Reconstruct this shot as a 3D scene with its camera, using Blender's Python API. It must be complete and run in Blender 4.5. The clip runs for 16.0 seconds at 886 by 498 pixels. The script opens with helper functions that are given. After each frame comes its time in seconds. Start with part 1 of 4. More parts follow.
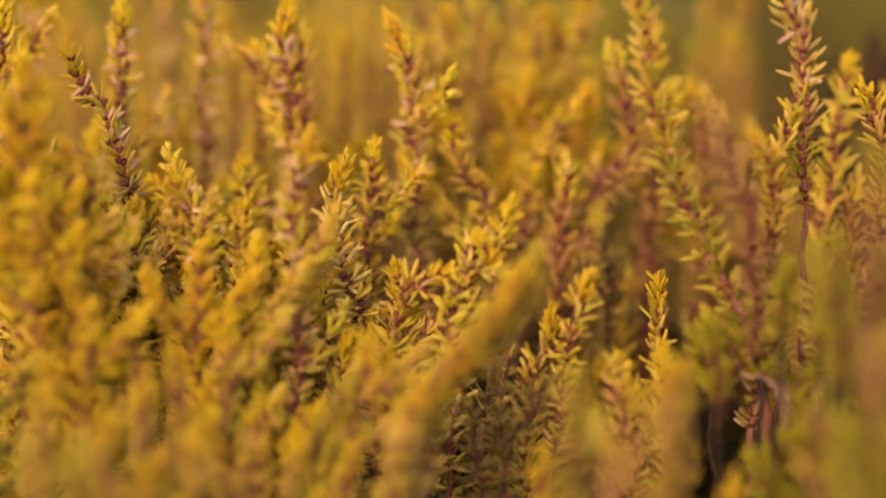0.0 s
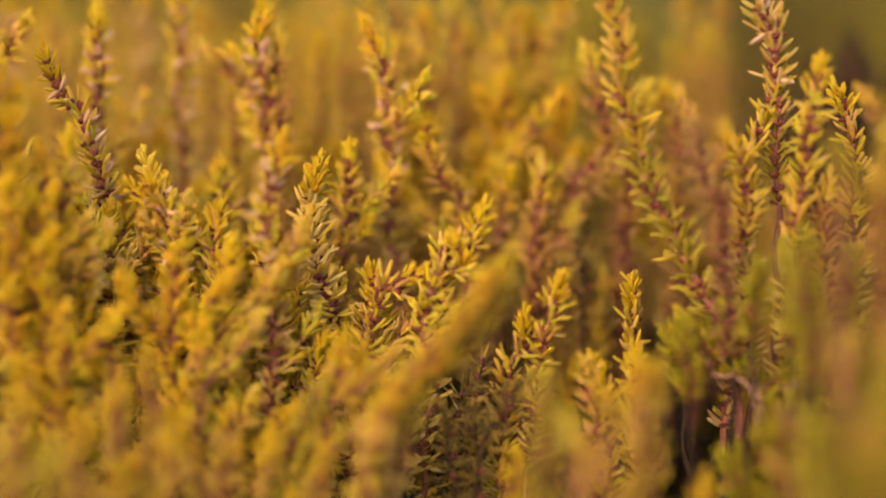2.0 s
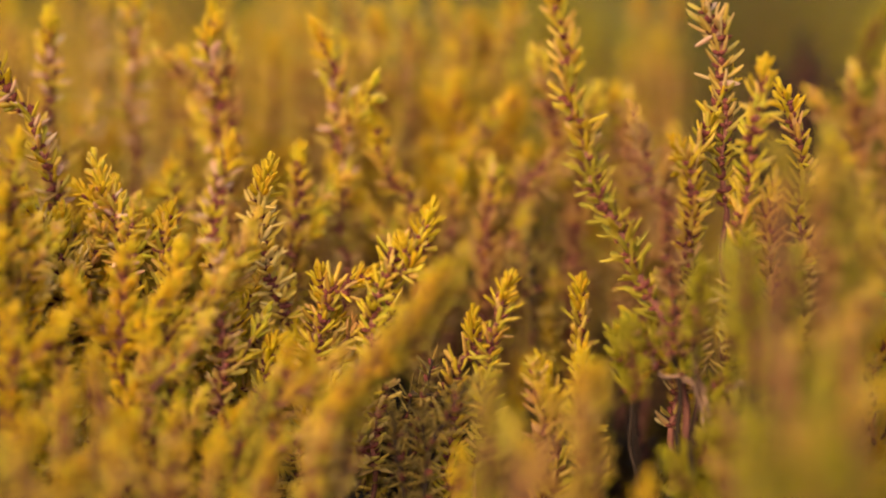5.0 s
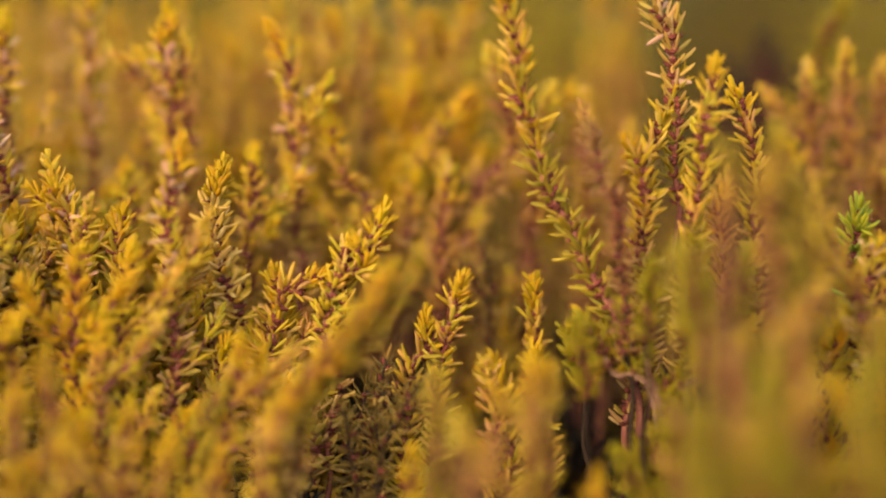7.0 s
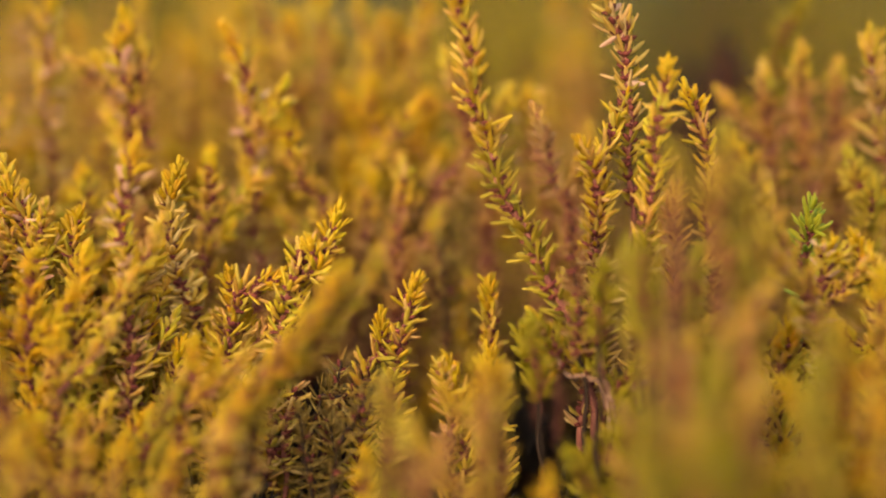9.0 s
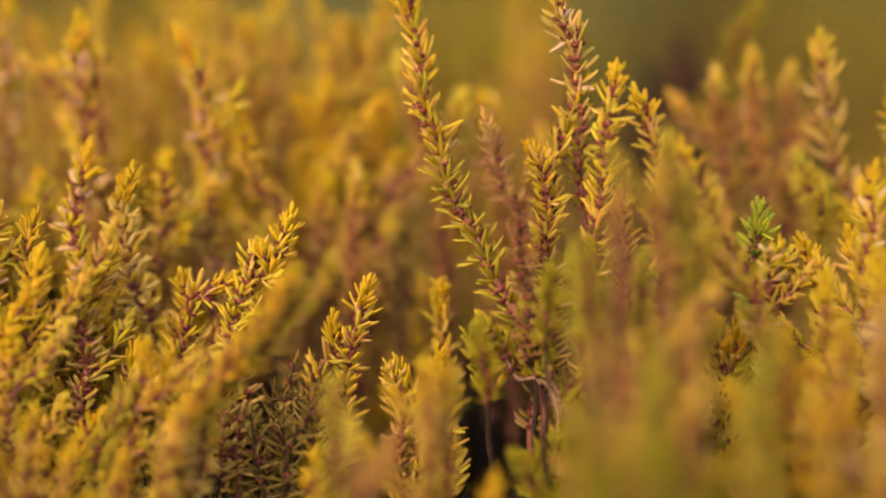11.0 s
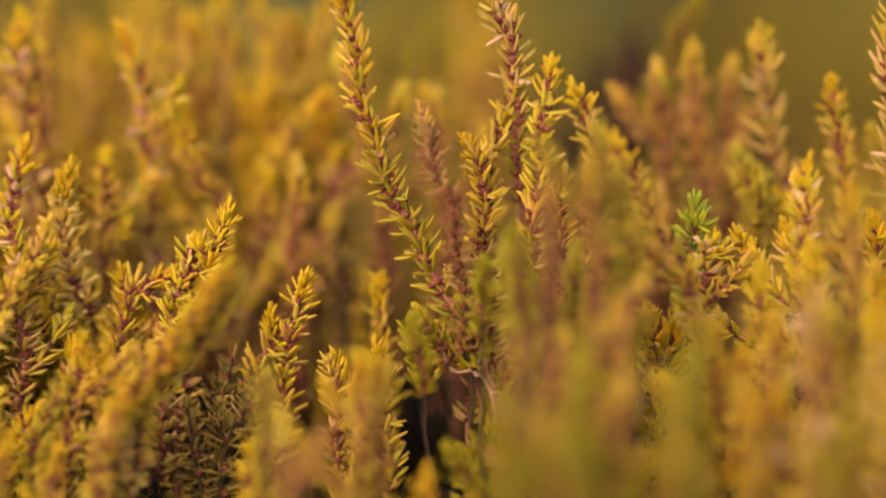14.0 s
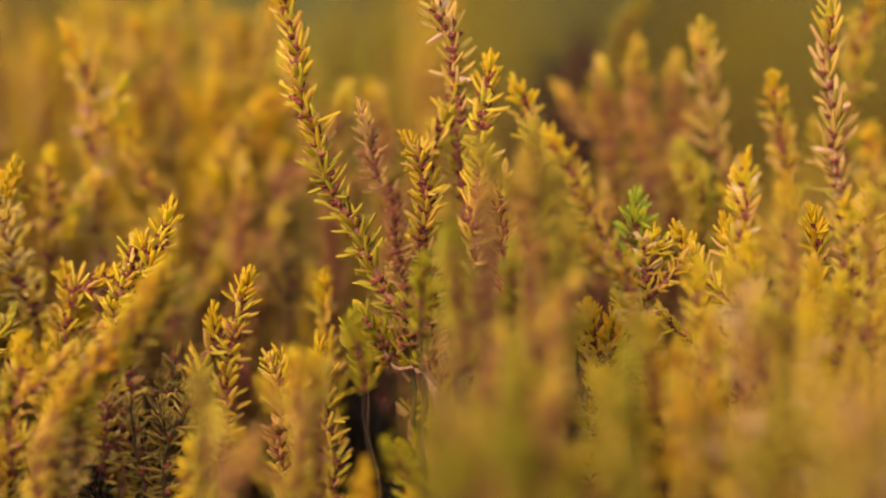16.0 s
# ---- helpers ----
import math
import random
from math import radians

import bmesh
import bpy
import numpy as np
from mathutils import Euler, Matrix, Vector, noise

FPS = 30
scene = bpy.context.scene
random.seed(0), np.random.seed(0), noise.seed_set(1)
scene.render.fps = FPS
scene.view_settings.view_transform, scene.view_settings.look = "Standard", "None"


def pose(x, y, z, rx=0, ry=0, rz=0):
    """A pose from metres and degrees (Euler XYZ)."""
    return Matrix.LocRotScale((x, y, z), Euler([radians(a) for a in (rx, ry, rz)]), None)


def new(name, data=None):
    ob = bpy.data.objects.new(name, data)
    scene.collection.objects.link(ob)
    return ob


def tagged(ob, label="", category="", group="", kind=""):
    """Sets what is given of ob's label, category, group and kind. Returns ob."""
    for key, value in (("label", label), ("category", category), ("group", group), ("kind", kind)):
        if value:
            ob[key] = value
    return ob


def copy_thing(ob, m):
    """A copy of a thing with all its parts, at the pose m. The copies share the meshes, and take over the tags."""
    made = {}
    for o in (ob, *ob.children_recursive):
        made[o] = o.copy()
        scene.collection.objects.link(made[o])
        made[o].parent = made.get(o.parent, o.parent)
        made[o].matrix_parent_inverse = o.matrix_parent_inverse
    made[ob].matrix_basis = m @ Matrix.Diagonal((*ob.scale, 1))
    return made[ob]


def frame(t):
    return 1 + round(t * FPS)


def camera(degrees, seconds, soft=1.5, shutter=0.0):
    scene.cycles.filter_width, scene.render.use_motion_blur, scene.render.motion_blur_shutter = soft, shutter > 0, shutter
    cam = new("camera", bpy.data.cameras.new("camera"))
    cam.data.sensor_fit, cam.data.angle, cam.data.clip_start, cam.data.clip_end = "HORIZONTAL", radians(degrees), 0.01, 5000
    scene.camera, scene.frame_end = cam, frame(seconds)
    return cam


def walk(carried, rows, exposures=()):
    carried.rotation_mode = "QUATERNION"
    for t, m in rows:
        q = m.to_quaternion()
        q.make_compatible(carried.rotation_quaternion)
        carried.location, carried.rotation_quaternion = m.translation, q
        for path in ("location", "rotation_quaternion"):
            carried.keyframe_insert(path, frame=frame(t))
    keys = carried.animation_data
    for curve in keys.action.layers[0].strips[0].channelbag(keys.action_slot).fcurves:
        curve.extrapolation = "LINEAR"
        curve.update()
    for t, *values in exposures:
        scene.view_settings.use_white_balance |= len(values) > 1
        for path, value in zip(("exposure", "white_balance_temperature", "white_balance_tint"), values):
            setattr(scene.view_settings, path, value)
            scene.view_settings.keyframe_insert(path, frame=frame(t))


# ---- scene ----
# The camera: a long lens wide open, slid sideways past the tops of a heather bed.
cam = camera(20.0, 16.0, soft=2.05)
EYE, TILT, LEAN = 0.5, -10, -0.7
ROWS = [
    (0.0, 0.0000, 0.0000, 0.0000, 0.000, -0.000, -0.000),
    (0.5, 0.0019, -0.0005, 0.0011, 0.046, -0.025, 0.027),
    (1.0, 0.0043, -0.0022, 0.0019, 0.059, -0.028, 0.071),
    (1.5, 0.0072, -0.0033, 0.0011, 0.048, -0.030, 0.109),
    (2.0, 0.0088, -0.0036, 0.0007, 0.034, -0.025, 0.186),
    (2.5, 0.0104, -0.0031, 0.0004, 0.016, -0.025, 0.144),
    (3.0, 0.0130, -0.0035, -0.0004, -0.012, -0.023, 0.200),
    (3.5, 0.0147, -0.0042, -0.0002, -0.038, -0.020, 0.211),
    (4.0, 0.0171, -0.0057, 0.0006, -0.061, -0.018, 0.233),
    (6.5, 0.0350, -0.0101, 0.0009, -0.098, -0.009, 0.532),
    (7.0, 0.0384, -0.0098, 0.0007, -0.121, -0.008, 0.604),
    (7.5, 0.0422, -0.0102, 0.0007, -0.137, -0.007, 0.655),
    (8.0, 0.0462, -0.0116, 0.0011, -0.144, 0.002, 0.685),
    (8.5, 0.0500, -0.0120, 0.0008, -0.131, 0.007, 0.699),
    (9.0, 0.0534, -0.0124, 0.0008, -0.099, 0.021, 0.829),
    (11.5, 0.0750, -0.0203, 0.0015, -0.037, 0.041, 0.816),
    (12.0, 0.0800, -0.0207, 0.0005, 0.010, 0.048, 0.830),
    (12.5, 0.0823, -0.0206, -0.0008, 0.035, 0.040, 0.873),
    (13.0, 0.0845, -0.0204, -0.0009, 0.045, 0.035, 0.922),
    (13.5, 0.0882, -0.0208, -0.0004, 0.043, 0.036, 0.978),
    (14.0, 0.0915, -0.0211, -0.0009, 0.035, 0.036, 1.023),
    (14.5, 0.0953, -0.0217, -0.0010, 0.041, 0.041, 1.076),
    (15.0, 0.0998, -0.0218, -0.0020, 0.044, 0.048, 1.146),
    (15.5, 0.1051, -0.0234, -0.0019, 0.060, 0.053, 1.264),
    (16.0, 0.1109, -0.0237, -0.0024, 0.060, 0.045, 1.352),
]
walk(cam, [(t, pose(0, 0, EYE, TILT, 0, 0) @ pose(0, 0, 0, 0, LEAN, 0) @ pose(x, y, z, 0, 0, yaw) @ pose(0, 0, 0, 90 + pitch, 0, 0) @ pose(0, 0, 0, 0, 0, -roll))
           for t, x, y, z, yaw, pitch, roll in ROWS])
cam.data.dof.use_dof = True
cam.data.dof.focus_distance = 0.814
cam.data.dof.aperture_fstop = 1.75

# Soft, slightly warm light of a bright overcast sky.
SUN_UP, SUN_FROM = 36.0, 208.0
world = bpy.data.worlds.new("overcast_sky")
scene.world = world
world.use_nodes = True
wn, wl = world.node_tree.nodes, world.node_tree.links
sky = wn.new("ShaderNodeTexSky")
sky.sky_type = "NISHITA"
sky.sun_disc = False
sky.sun_elevation, sky.sun_rotation = radians(SUN_UP), radians(SUN_FROM)
sky.dust_density = 4.0
wn["Background"].inputs["Strength"].default_value = 0.21
wl.new(sky.outputs["Color"], wn["Background"].inputs["Color"])
sun_data = bpy.data.lights.new("sun", "SUN")
sun_data.energy, sun_data.angle, sun_data.color = 0.26, radians(70), (1.0, 0.9, 0.76)
sun = new("sun", sun_data)
sun.matrix_world = pose(0, 0, 3, 90 - SUN_UP, 0, 180 - SUN_FROM)
EXPOSURE, KELVIN, TINT = 1.69, 7950, 3
scene.view_settings.exposure = EXPOSURE
scene.view_settings.use_white_balance = True
scene.view_settings.white_balance_temperature, scene.view_settings.white_balance_tint = KELVIN, TINT


# ---- materials ----
def material(name):
    m = bpy.data.materials.new(name)
    m.use_nodes = True
    return m, m.node_tree.nodes, m.node_tree.links, m.node_tree.nodes["Principled BSDF"]


def leaf_material(name, tones, rough=0.6, through_light=0.58, gloss=0.24):
    """Needle foliage: every needle takes its own tone; paler along its length by fine mottling; thin enough to let light through."""
    m, n, l, bsdf = material(name)
    island, whole = n.new("ShaderNodeNewGeometry"), n.new("ShaderNodeObjectInfo")
    add, wrap = n.new("ShaderNodeMath"), n.new("ShaderNodeMath")
    wrap.operation = "FRACT"
    l.new(island.outputs["Random Per Island"], add.inputs[0])
    l.new(whole.outputs["Random"], add.inputs[1])
    l.new(add.outputs[0], wrap.inputs[0])
    ramp = n.new("ShaderNodeValToRGB")
    while len(ramp.color_ramp.elements) < len(tones):
        ramp.color_ramp.elements.new(0.5)
    for k, tone in enumerate(tones):
        ramp.color_ramp.elements[k].position = k / (len(tones) - 1)
        ramp.color_ramp.elements[k].color = (*tone, 1)
    l.new(wrap.outputs[0], ramp.inputs["Fac"])
    place = n.new("ShaderNodeTexCoord")
    fine, broad = n.new("ShaderNodeTexNoise"), n.new("ShaderNodeTexNoise")
    fine.inputs["Scale"].default_value, broad.inputs["Scale"].default_value = 900, 60
    for tex in (fine, broad):
        l.new(place.outputs["Object"], tex.inputs["Vector"])
    mottle = n.new("ShaderNodeHueSaturation")
    span = n.new("ShaderNodeMapRange")
    span.inputs["From Min"].default_value, span.inputs["From Max"].default_value = 0.3, 0.7
    span.inputs["To Min"].default_value, span.inputs["To Max"].default_value = 0.84, 1.16
    l.new(fine.outputs["Fac"], span.inputs["Value"])
    l.new(span.outputs["Result"], mottle.inputs["Value"])
    hue = n.new("ShaderNodeMapRange")
    hue.inputs["From Min"].default_value, hue.inputs["From Max"].default_value = 0.3, 0.7
    hue.inputs["To Min"].default_value, hue.inputs["To Max"].default_value = 0.485, 0.515
    l.new(broad.outputs["Fac"], hue.inputs["Value"])
    l.new(hue.outputs["Result"], mottle.inputs["Hue"])
    l.new(ramp.outputs["Color"], mottle.inputs["Color"])
    l.new(mottle.outputs["Color"], bsdf.inputs["Base Color"])
    bsdf.inputs["Roughness"].default_value = rough
    bsdf.inputs["Specular IOR Level"].default_value = gloss
    bump = n.new("ShaderNodeBump")
    bump.inputs["Strength"].default_value, bump.inputs["Distance"].default_value = 0.3, 0.0002
    l.new(fine.outputs["Fac"], bump.inputs["Height"])
    l.new(bump.outputs["Normal"], bsdf.inputs["Normal"])
    thin, mix = n.new("ShaderNodeBsdfTranslucent"), n.new("ShaderNodeMixShader")
    l.new(mottle.outputs["Color"], thin.inputs["Color"])
    mix.inputs["Fac"].default_value = through_light
    l.new(bsdf.outputs[0], mix.inputs[1])
    l.new(thin.outputs[0], mix.inputs[2])
    l.new(mix.outputs[0], n["Material Output"].inputs["Surface"])
    return m


def rough_material(name, dark, light, scale, rough=0.85, depth=0.0004):
    """Bark or soil: two tones in coarse and fine noise, with relief."""
    m, n, l, bsdf = material(name)
    place = n.new("ShaderNodeTexCoord")
    coarse, fine = n.new("ShaderNodeTexNoise"), n.new("ShaderNodeTexNoise")
    coarse.inputs["Scale"].default_value, fine.inputs["Scale"].default_value = scale, scale * 7
    coarse.inputs["Detail"].default_value = 6
    blend = n.new("ShaderNodeMath")
    blend.operation = "MULTIPLY"
    ramp = n.new("ShaderNodeValToRGB")
    ramp.color_ramp.elements[0].position, ramp.color_ramp.elements[1].position = 0.12, 0.42
    ramp.color_ramp.elements[0].color, ramp.color_ramp.elements[1].color = (*dark, 1), (*light, 1)
    for tex in (coarse, fine):
        l.new(place.outputs["Object"], tex.inputs["Vector"])
    l.new(coarse.outputs["Fac"], blend.inputs[0])
    l.new(fine.outputs["Fac"], blend.inputs[1])
    l.new(blend.outputs[0], ramp.inputs["Fac"])
    l.new(ramp.outputs["Color"], bsdf.inputs["Base Color"])
    bsdf.inputs["Roughness"].default_value = rough
    bsdf.inputs["Specular IOR Level"].default_value = 0.03
    bump = n.new("ShaderNodeBump")
    bump.inputs["Strength"].default_value, bump.inputs["Distance"].default_value = 0.7, depth
    l.new(blend.outputs[0], bump.inputs["Height"])
    l.new(bump.outputs["Normal"], bsdf.inputs["Normal"])
    return m


TIP = leaf_material("bright_yellow_needles", [(0.499, 0.307, 0.014), (0.528, 0.331, 0.022), (0.451, 0.312, 0.020), (0.547, 0.302, 0.015), (0.509, 0.283, 0.030)])
GOLD = leaf_material("golden_needles", [(0.48, 0.31, 0.025), (0.58, 0.38, 0.04), (0.40, 0.31, 0.03), (0.56, 0.37, 0.08), (0.50, 0.28, 0.04), (0.54, 0.32, 0.12)])
OLD = leaf_material("old_tan_needles", [(0.45, 0.29, 0.05), (0.57, 0.36, 0.10), (0.37, 0.28, 0.05), (0.48, 0.27, 0.11), (0.54, 0.37, 0.16)])
PLUMP = leaf_material("plump_straw_needles", [(0.586, 0.395, 0.050), (0.634, 0.433, 0.109), (0.530, 0.347, 0.040), (0.662, 0.482, 0.208), (0.568, 0.356, 0.079)])
GREEN_TIP = leaf_material("fresh_green_needles", [(0.266, 0.303, 0.028), (0.370, 0.344, 0.028), (0.200, 0.271, 0.042), (0.429, 0.353, 0.028)])
GREEN = leaf_material("green_gold_needles", [(0.36, 0.255, 0.028), (0.30, 0.235, 0.03), (0.42, 0.28, 0.032), (0.33, 0.25, 0.025)])
OLIVE = leaf_material("dark_olive_needles", [(0.375, 0.239, 0.050), (0.224, 0.140, 0.032), (0.116, 0.074, 0.022), (0.465, 0.314, 0.088)])
# Colour of the far bushes; in the hollows its darkness stands for shade.
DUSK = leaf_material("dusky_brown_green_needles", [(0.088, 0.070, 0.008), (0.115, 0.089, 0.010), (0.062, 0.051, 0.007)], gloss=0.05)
# Near-black tones that put the shade of hollows and gaps into the needles.
SHADED = leaf_material("shade_dark_needles", [(0.025, 0.021, 0.021), (0.036, 0.028, 0.025), (0.019, 0.018, 0.020)], gloss=0.05)
MOSS = leaf_material("moss_green_needles", [(0.255, 0.195, 0.016), (0.30, 0.22, 0.018), (0.215, 0.175, 0.015)], gloss=0.12)
RUST = leaf_material("rusty_needles", [(0.40, 0.205, 0.048), (0.46, 0.26, 0.05), (0.33, 0.155, 0.06), (0.45, 0.24, 0.09)])
BROWN = leaf_material("withered_brown_needles", [(0.26, 0.120, 0.048), (0.34, 0.180, 0.062), (0.21, 0.088, 0.040)])
PINK = leaf_material("faded_pink_florets", [(0.528, 0.296, 0.180), (0.592, 0.374, 0.254), (0.464, 0.242, 0.156), (0.608, 0.437, 0.312)])
BARK = rough_material("reddish_brown_bark", (0.075, 0.022, 0.018), (0.215, 0.080, 0.060), 260)
GREY_BARK = rough_material("greyish_brown_bark", (0.12, 0.055, 0.035), (0.33, 0.19, 0.13), 260)
# Darker copy of the bark: the shade low in the bed is in its colour.
SHADED_BARK = rough_material("shaded_brown_bark", (0.012, 0.008, 0.006), (0.038, 0.022, 0.016), 260)
BUD = rough_material("dark_bud_scales", (0.050, 0.012, 0.010), (0.15, 0.038, 0.030), 500)
SOIL = rough_material("dark_mossy_soil", (0.024, 0.019, 0.005), (0.080, 0.064, 0.012), 9, rough=0.95, depth=0.02)


# ---- heather ----
def mesh_of(name, verts, faces, mat):
    me = bpy.data.meshes.new(name)
    me.from_pydata(verts.tolist(), [], faces)
    me.materials.append(mat)
    me.polygons.foreach_set("use_smooth", [True] * len(me.polygons))
    me.update()
    return me


def spindle(rings, sides, bend):
    """A needle of length 1 along z: (height, half width) rings, a point at each end, flattened, bowed towards +y."""
    verts, faces = [(0, 0, 0)], []
    for h, r in rings:
        for k in range(sides):
            a = math.tau * k / sides
            verts.append((r * math.cos(a), 0.62 * r * math.sin(a) + bend * (h * h - 0.3 * h), h))
    verts.append((0, bend * 0.7, 1))
    for k in range(sides):
        faces.append((0, 1 + (k + 1) % sides, 1 + k))
        for i in range(len(rings) - 1):
            a, b = 1 + i * sides, 1 + (i + 1) * sides
            faces.append((a + k, a + (k + 1) % sides, b + (k + 1) % sides, b + k))
        a = 1 + (len(rings) - 1) * sides
        faces.append((a + k, a + (k + 1) % sides, len(verts) - 1))
    return np.array(verts), faces


# half widths are in needle lengths; each placed needle is scaled across by its own width
NEEDLES = [spindle([(0.08, 0.55), (0.35, 1.0), (0.75, 0.98), (0.94, 0.62)], 5, b) for b in (1.2, 2.4, 0.2, 3.4)]
SOFT_NEEDLE = spindle([(0.2, 0.85), (0.75, 0.9)], 4, 0.8)
FAR_NEEDLE = spindle([(0.45, 1.0)], 4, 0.5)
FLORET = spindle([(0.12, 0.7), (0.4, 1.0), (0.75, 0.75), (0.95, 0.3)], 6, 0.3)
GRAIN = spindle([(0.25, 0.9), (0.7, 0.8)], 5, 0.0)


def scattered(name, shape, mats, mat):
    """All the placed copies of one shape as a single mesh; mats: (n, 3, 4)."""
    verts, faces = shape
    placed = np.einsum("nij,vj->nvi", mats[:, :, :3], verts) + mats[:, None, :, 3]
    corners, starts = np.concatenate(faces).astype(np.int32), np.cumsum([0] + [len(f) for f in faces[:-1]]).astype(np.int32)
    count = np.arange(len(mats), dtype=np.int32)[:, None]
    return joined(name, [(placed.reshape(-1, 3), (corners + count * len(verts)).ravel(), (starts + count * len(corners)).ravel(), mat)])


def gathered(ob):
    """All the meshes of a thing as arrays: points, corner starts and corners of the faces, and the material of each face."""
    out = []
    for child in ob.children_recursive:
        out.append(pieces_of(child.data))
    return out


def joined(name, pieces):
    """One mesh out of many placed pieces: (points, corners, starts, material)."""
    mats = []
    co, idx, start, which, at, loops = [], [], [], [], 0, 0
    for p, i, st, mat in pieces:
        if mat not in mats:
            mats.append(mat)
        co.append(p), idx.append(i + at), start.append(st + loops), which.append(np.full(len(st), mats.index(mat), np.int32))
        at, loops = at + len(p), loops + len(i)
    co, idx, start, which = np.concatenate(co), np.concatenate(idx), np.concatenate(start), np.concatenate(which)
    me = bpy.data.meshes.new(name)
    me.vertices.add(len(co)), me.loops.add(len(idx)), me.polygons.add(len(start))
    me.vertices.foreach_set("co", co.ravel())
    me.loops.foreach_set("vertex_index", idx)
    me.polygons.foreach_set("loop_start", start)
    for mat in mats:
        me.materials.append(mat)
    me.polygons.foreach_set("material_index", which)
    me.polygons.foreach_set("use_smooth", np.ones(len(start), bool))
    me.update(calc_edges=True)
    return me


def part(name, mesh, parent, label="", kind=""):
    ob = new(name, mesh)
    ob.parent = parent
    return tagged(ob, label, "", "", kind)


def smooth_path(points, step):
    """Points along a soft curve through the given ones, about step apart, from the first on."""
    p = [np.array(q, float) for q in points]
    p = [2 * p[0] - p[1]] + p + [2 * p[-1] - p[-2]]
    out = []
    for a, b, c, d in zip(p, p[1:], p[2:], p[3:]):
        n = max(2, int(np.linalg.norm(c - b) / step))
        for k in range(n):
            t = k / n
            out.append(0.5 * (2 * b + (c - a) * t + (2 * a - 5 * b + 4 * c - d) * t * t + (3 * b - a - 3 * c + d) * t ** 3))
    out.append(p[-2])
    return np.array(out)


def tube(name, path, radii, sides, mat):
    d = np.gradient(path, axis=0)
    d /= np.linalg.norm(d, axis=1)[:, None]
    u = np.cross(d, (0.31, 0.95, 0.05))
    u /= np.linalg.norm(u, axis=1)[:, None]
    v = np.cross(d, u)
    a = np.arange(sides) * math.tau / sides
    verts = path[:, None, :] + radii[:, None, None] * (np.cos(a)[None, :, None] * u[:, None, :] + np.sin(a)[None, :, None] * v[:, None, :])
    faces = [(i * sides + k, i * sides + (k + 1) % sides, (i + 1) * sides + (k + 1) % sides, (i + 1) * sides + k)
             for i in range(len(path) - 1) for k in range(sides)]
    faces.append(tuple(range(sides)))
    return mesh_of(name, verts.reshape(-1, 3), faces, mat)


# look of each kind: tip, middle and old needles, bark; gap between whorls, needles in a whorl, length and half width of a needle,
# opening angle, share of nodes with florets, label
KINDS = {
    "gold": (TIP, GOLD, OLD, BARK, 0.0034, 6, 0.0080, 0.00086, 44, 0.0, "golden yellow heather shoot with a bright tip"),
    "dense": (TIP, PLUMP, PLUMP, BARK, 0.0030, 9, 0.0084, 0.00102, 42, 0.0, "stout heather shoot crowded with plump straw-yellow needles"),
    "sparse": (TIP, GOLD, GREEN, BARK, 0.0036, 8, 0.0088, 0.00084, 36, 0.0, "long heather shoot with spaced golden needles on a dark stem"),
    "long": (GOLD, OLD, OLD, GREY_BARK, 0.0043, 7, 0.0100, 0.00082, 38, 0.05, "tall heather shoot with a pale greyish stem and straw needles"),
    "pink": (TIP, GOLD, OLD, BARK, 0.0036, 6, 0.0078, 0.00088, 46, 0.38, "golden heather shoot with faded pink florets"),
    "bright": (TIP, TIP, GOLD, BARK, 0.0034, 6, 0.0082, 0.00090, 44, 0.0, "bright sunny yellow heather shoot in full leaf"),
    "umber": (RUST, BROWN, BROWN, SHADED_BARK, 0.0036, 6, 0.0080, 0.00086, 46, 0.0, "dull brown heather shoot with withered needles"),
    "rust": (GOLD, RUST, BROWN, BARK, 0.0036, 6, 0.0080, 0.00086, 44, 0.0, "rusty brown heather shoot turning bare"),
    "brown": (GOLD, OLD, GREEN, BARK, 0.0042, 6, 0.0090, 0.00080, 38, 0.15, "tall heather shoot with straw needles and a few florets"),
    "green": (GREEN_TIP, GREEN_TIP, GREEN, BARK, 0.0032, 7, 0.0082, 0.00086, 48, 0.0, "fresh green heather shoot among golden ones"),
    "lime": (GREEN, GREEN, OLD, SHADED_BARK, 0.0034, 6, 0.0084, 0.00090, 44, 0.0, "olive gold heather shoot in soft leaf"),
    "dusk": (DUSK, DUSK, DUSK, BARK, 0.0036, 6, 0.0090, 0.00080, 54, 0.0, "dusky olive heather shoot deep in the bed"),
    "dead": (SHADED, SHADED, SHADED, SHADED_BARK, 0.0036, 6, 0.0092, 0.00080, 56, 0.0, "near-black heather shoot deep in the bed, coloured as shade"),
    "moss": (MOSS, MOSS, MOSS, SHADED_BARK, 0.0034, 6, 0.0088, 0.00086, 48, 0.0, "moss green heather shoot between golden ones"),
    "twig": (MOSS, MOSS, BROWN, GREY_BARK, 0.0052, 4, 0.0085, 0.00082, 46, 0.0, "nearly bare reddish heather twig over a dark hollow"),
    "olive": (OLIVE, OLIVE, OLIVE, SHADED_BARK, 0.0050, 5, 0.0088, 0.00054, 64, 0.0, "dark olive heather shoot low in the bed"),
}
# how fast the needles sink with age, in degrees a metre, and by how much at most
DROOP = {"dense": (800, 46), "olive": (500, 30), "sparse": (160, 18), "long": (160, 16)}
rng = np.random.default_rng(7)
shared = {}


def unit(v):
    return v / (np.linalg.norm(v, axis=-1, keepdims=True) + 1e-9)


def nodes_along(upto, gap):
    """Where the whorls sit on a stem, from the tip on: crowded in the bud, then about a gap apart."""
    out, at = [], 0.0006
    while at < upto:
        out.append(at + rng.uniform(-0.16, 0.16) * gap)
        at += gap * (0.5 + 0.5 * min(1.0, at / 0.014))
    return np.array(out)


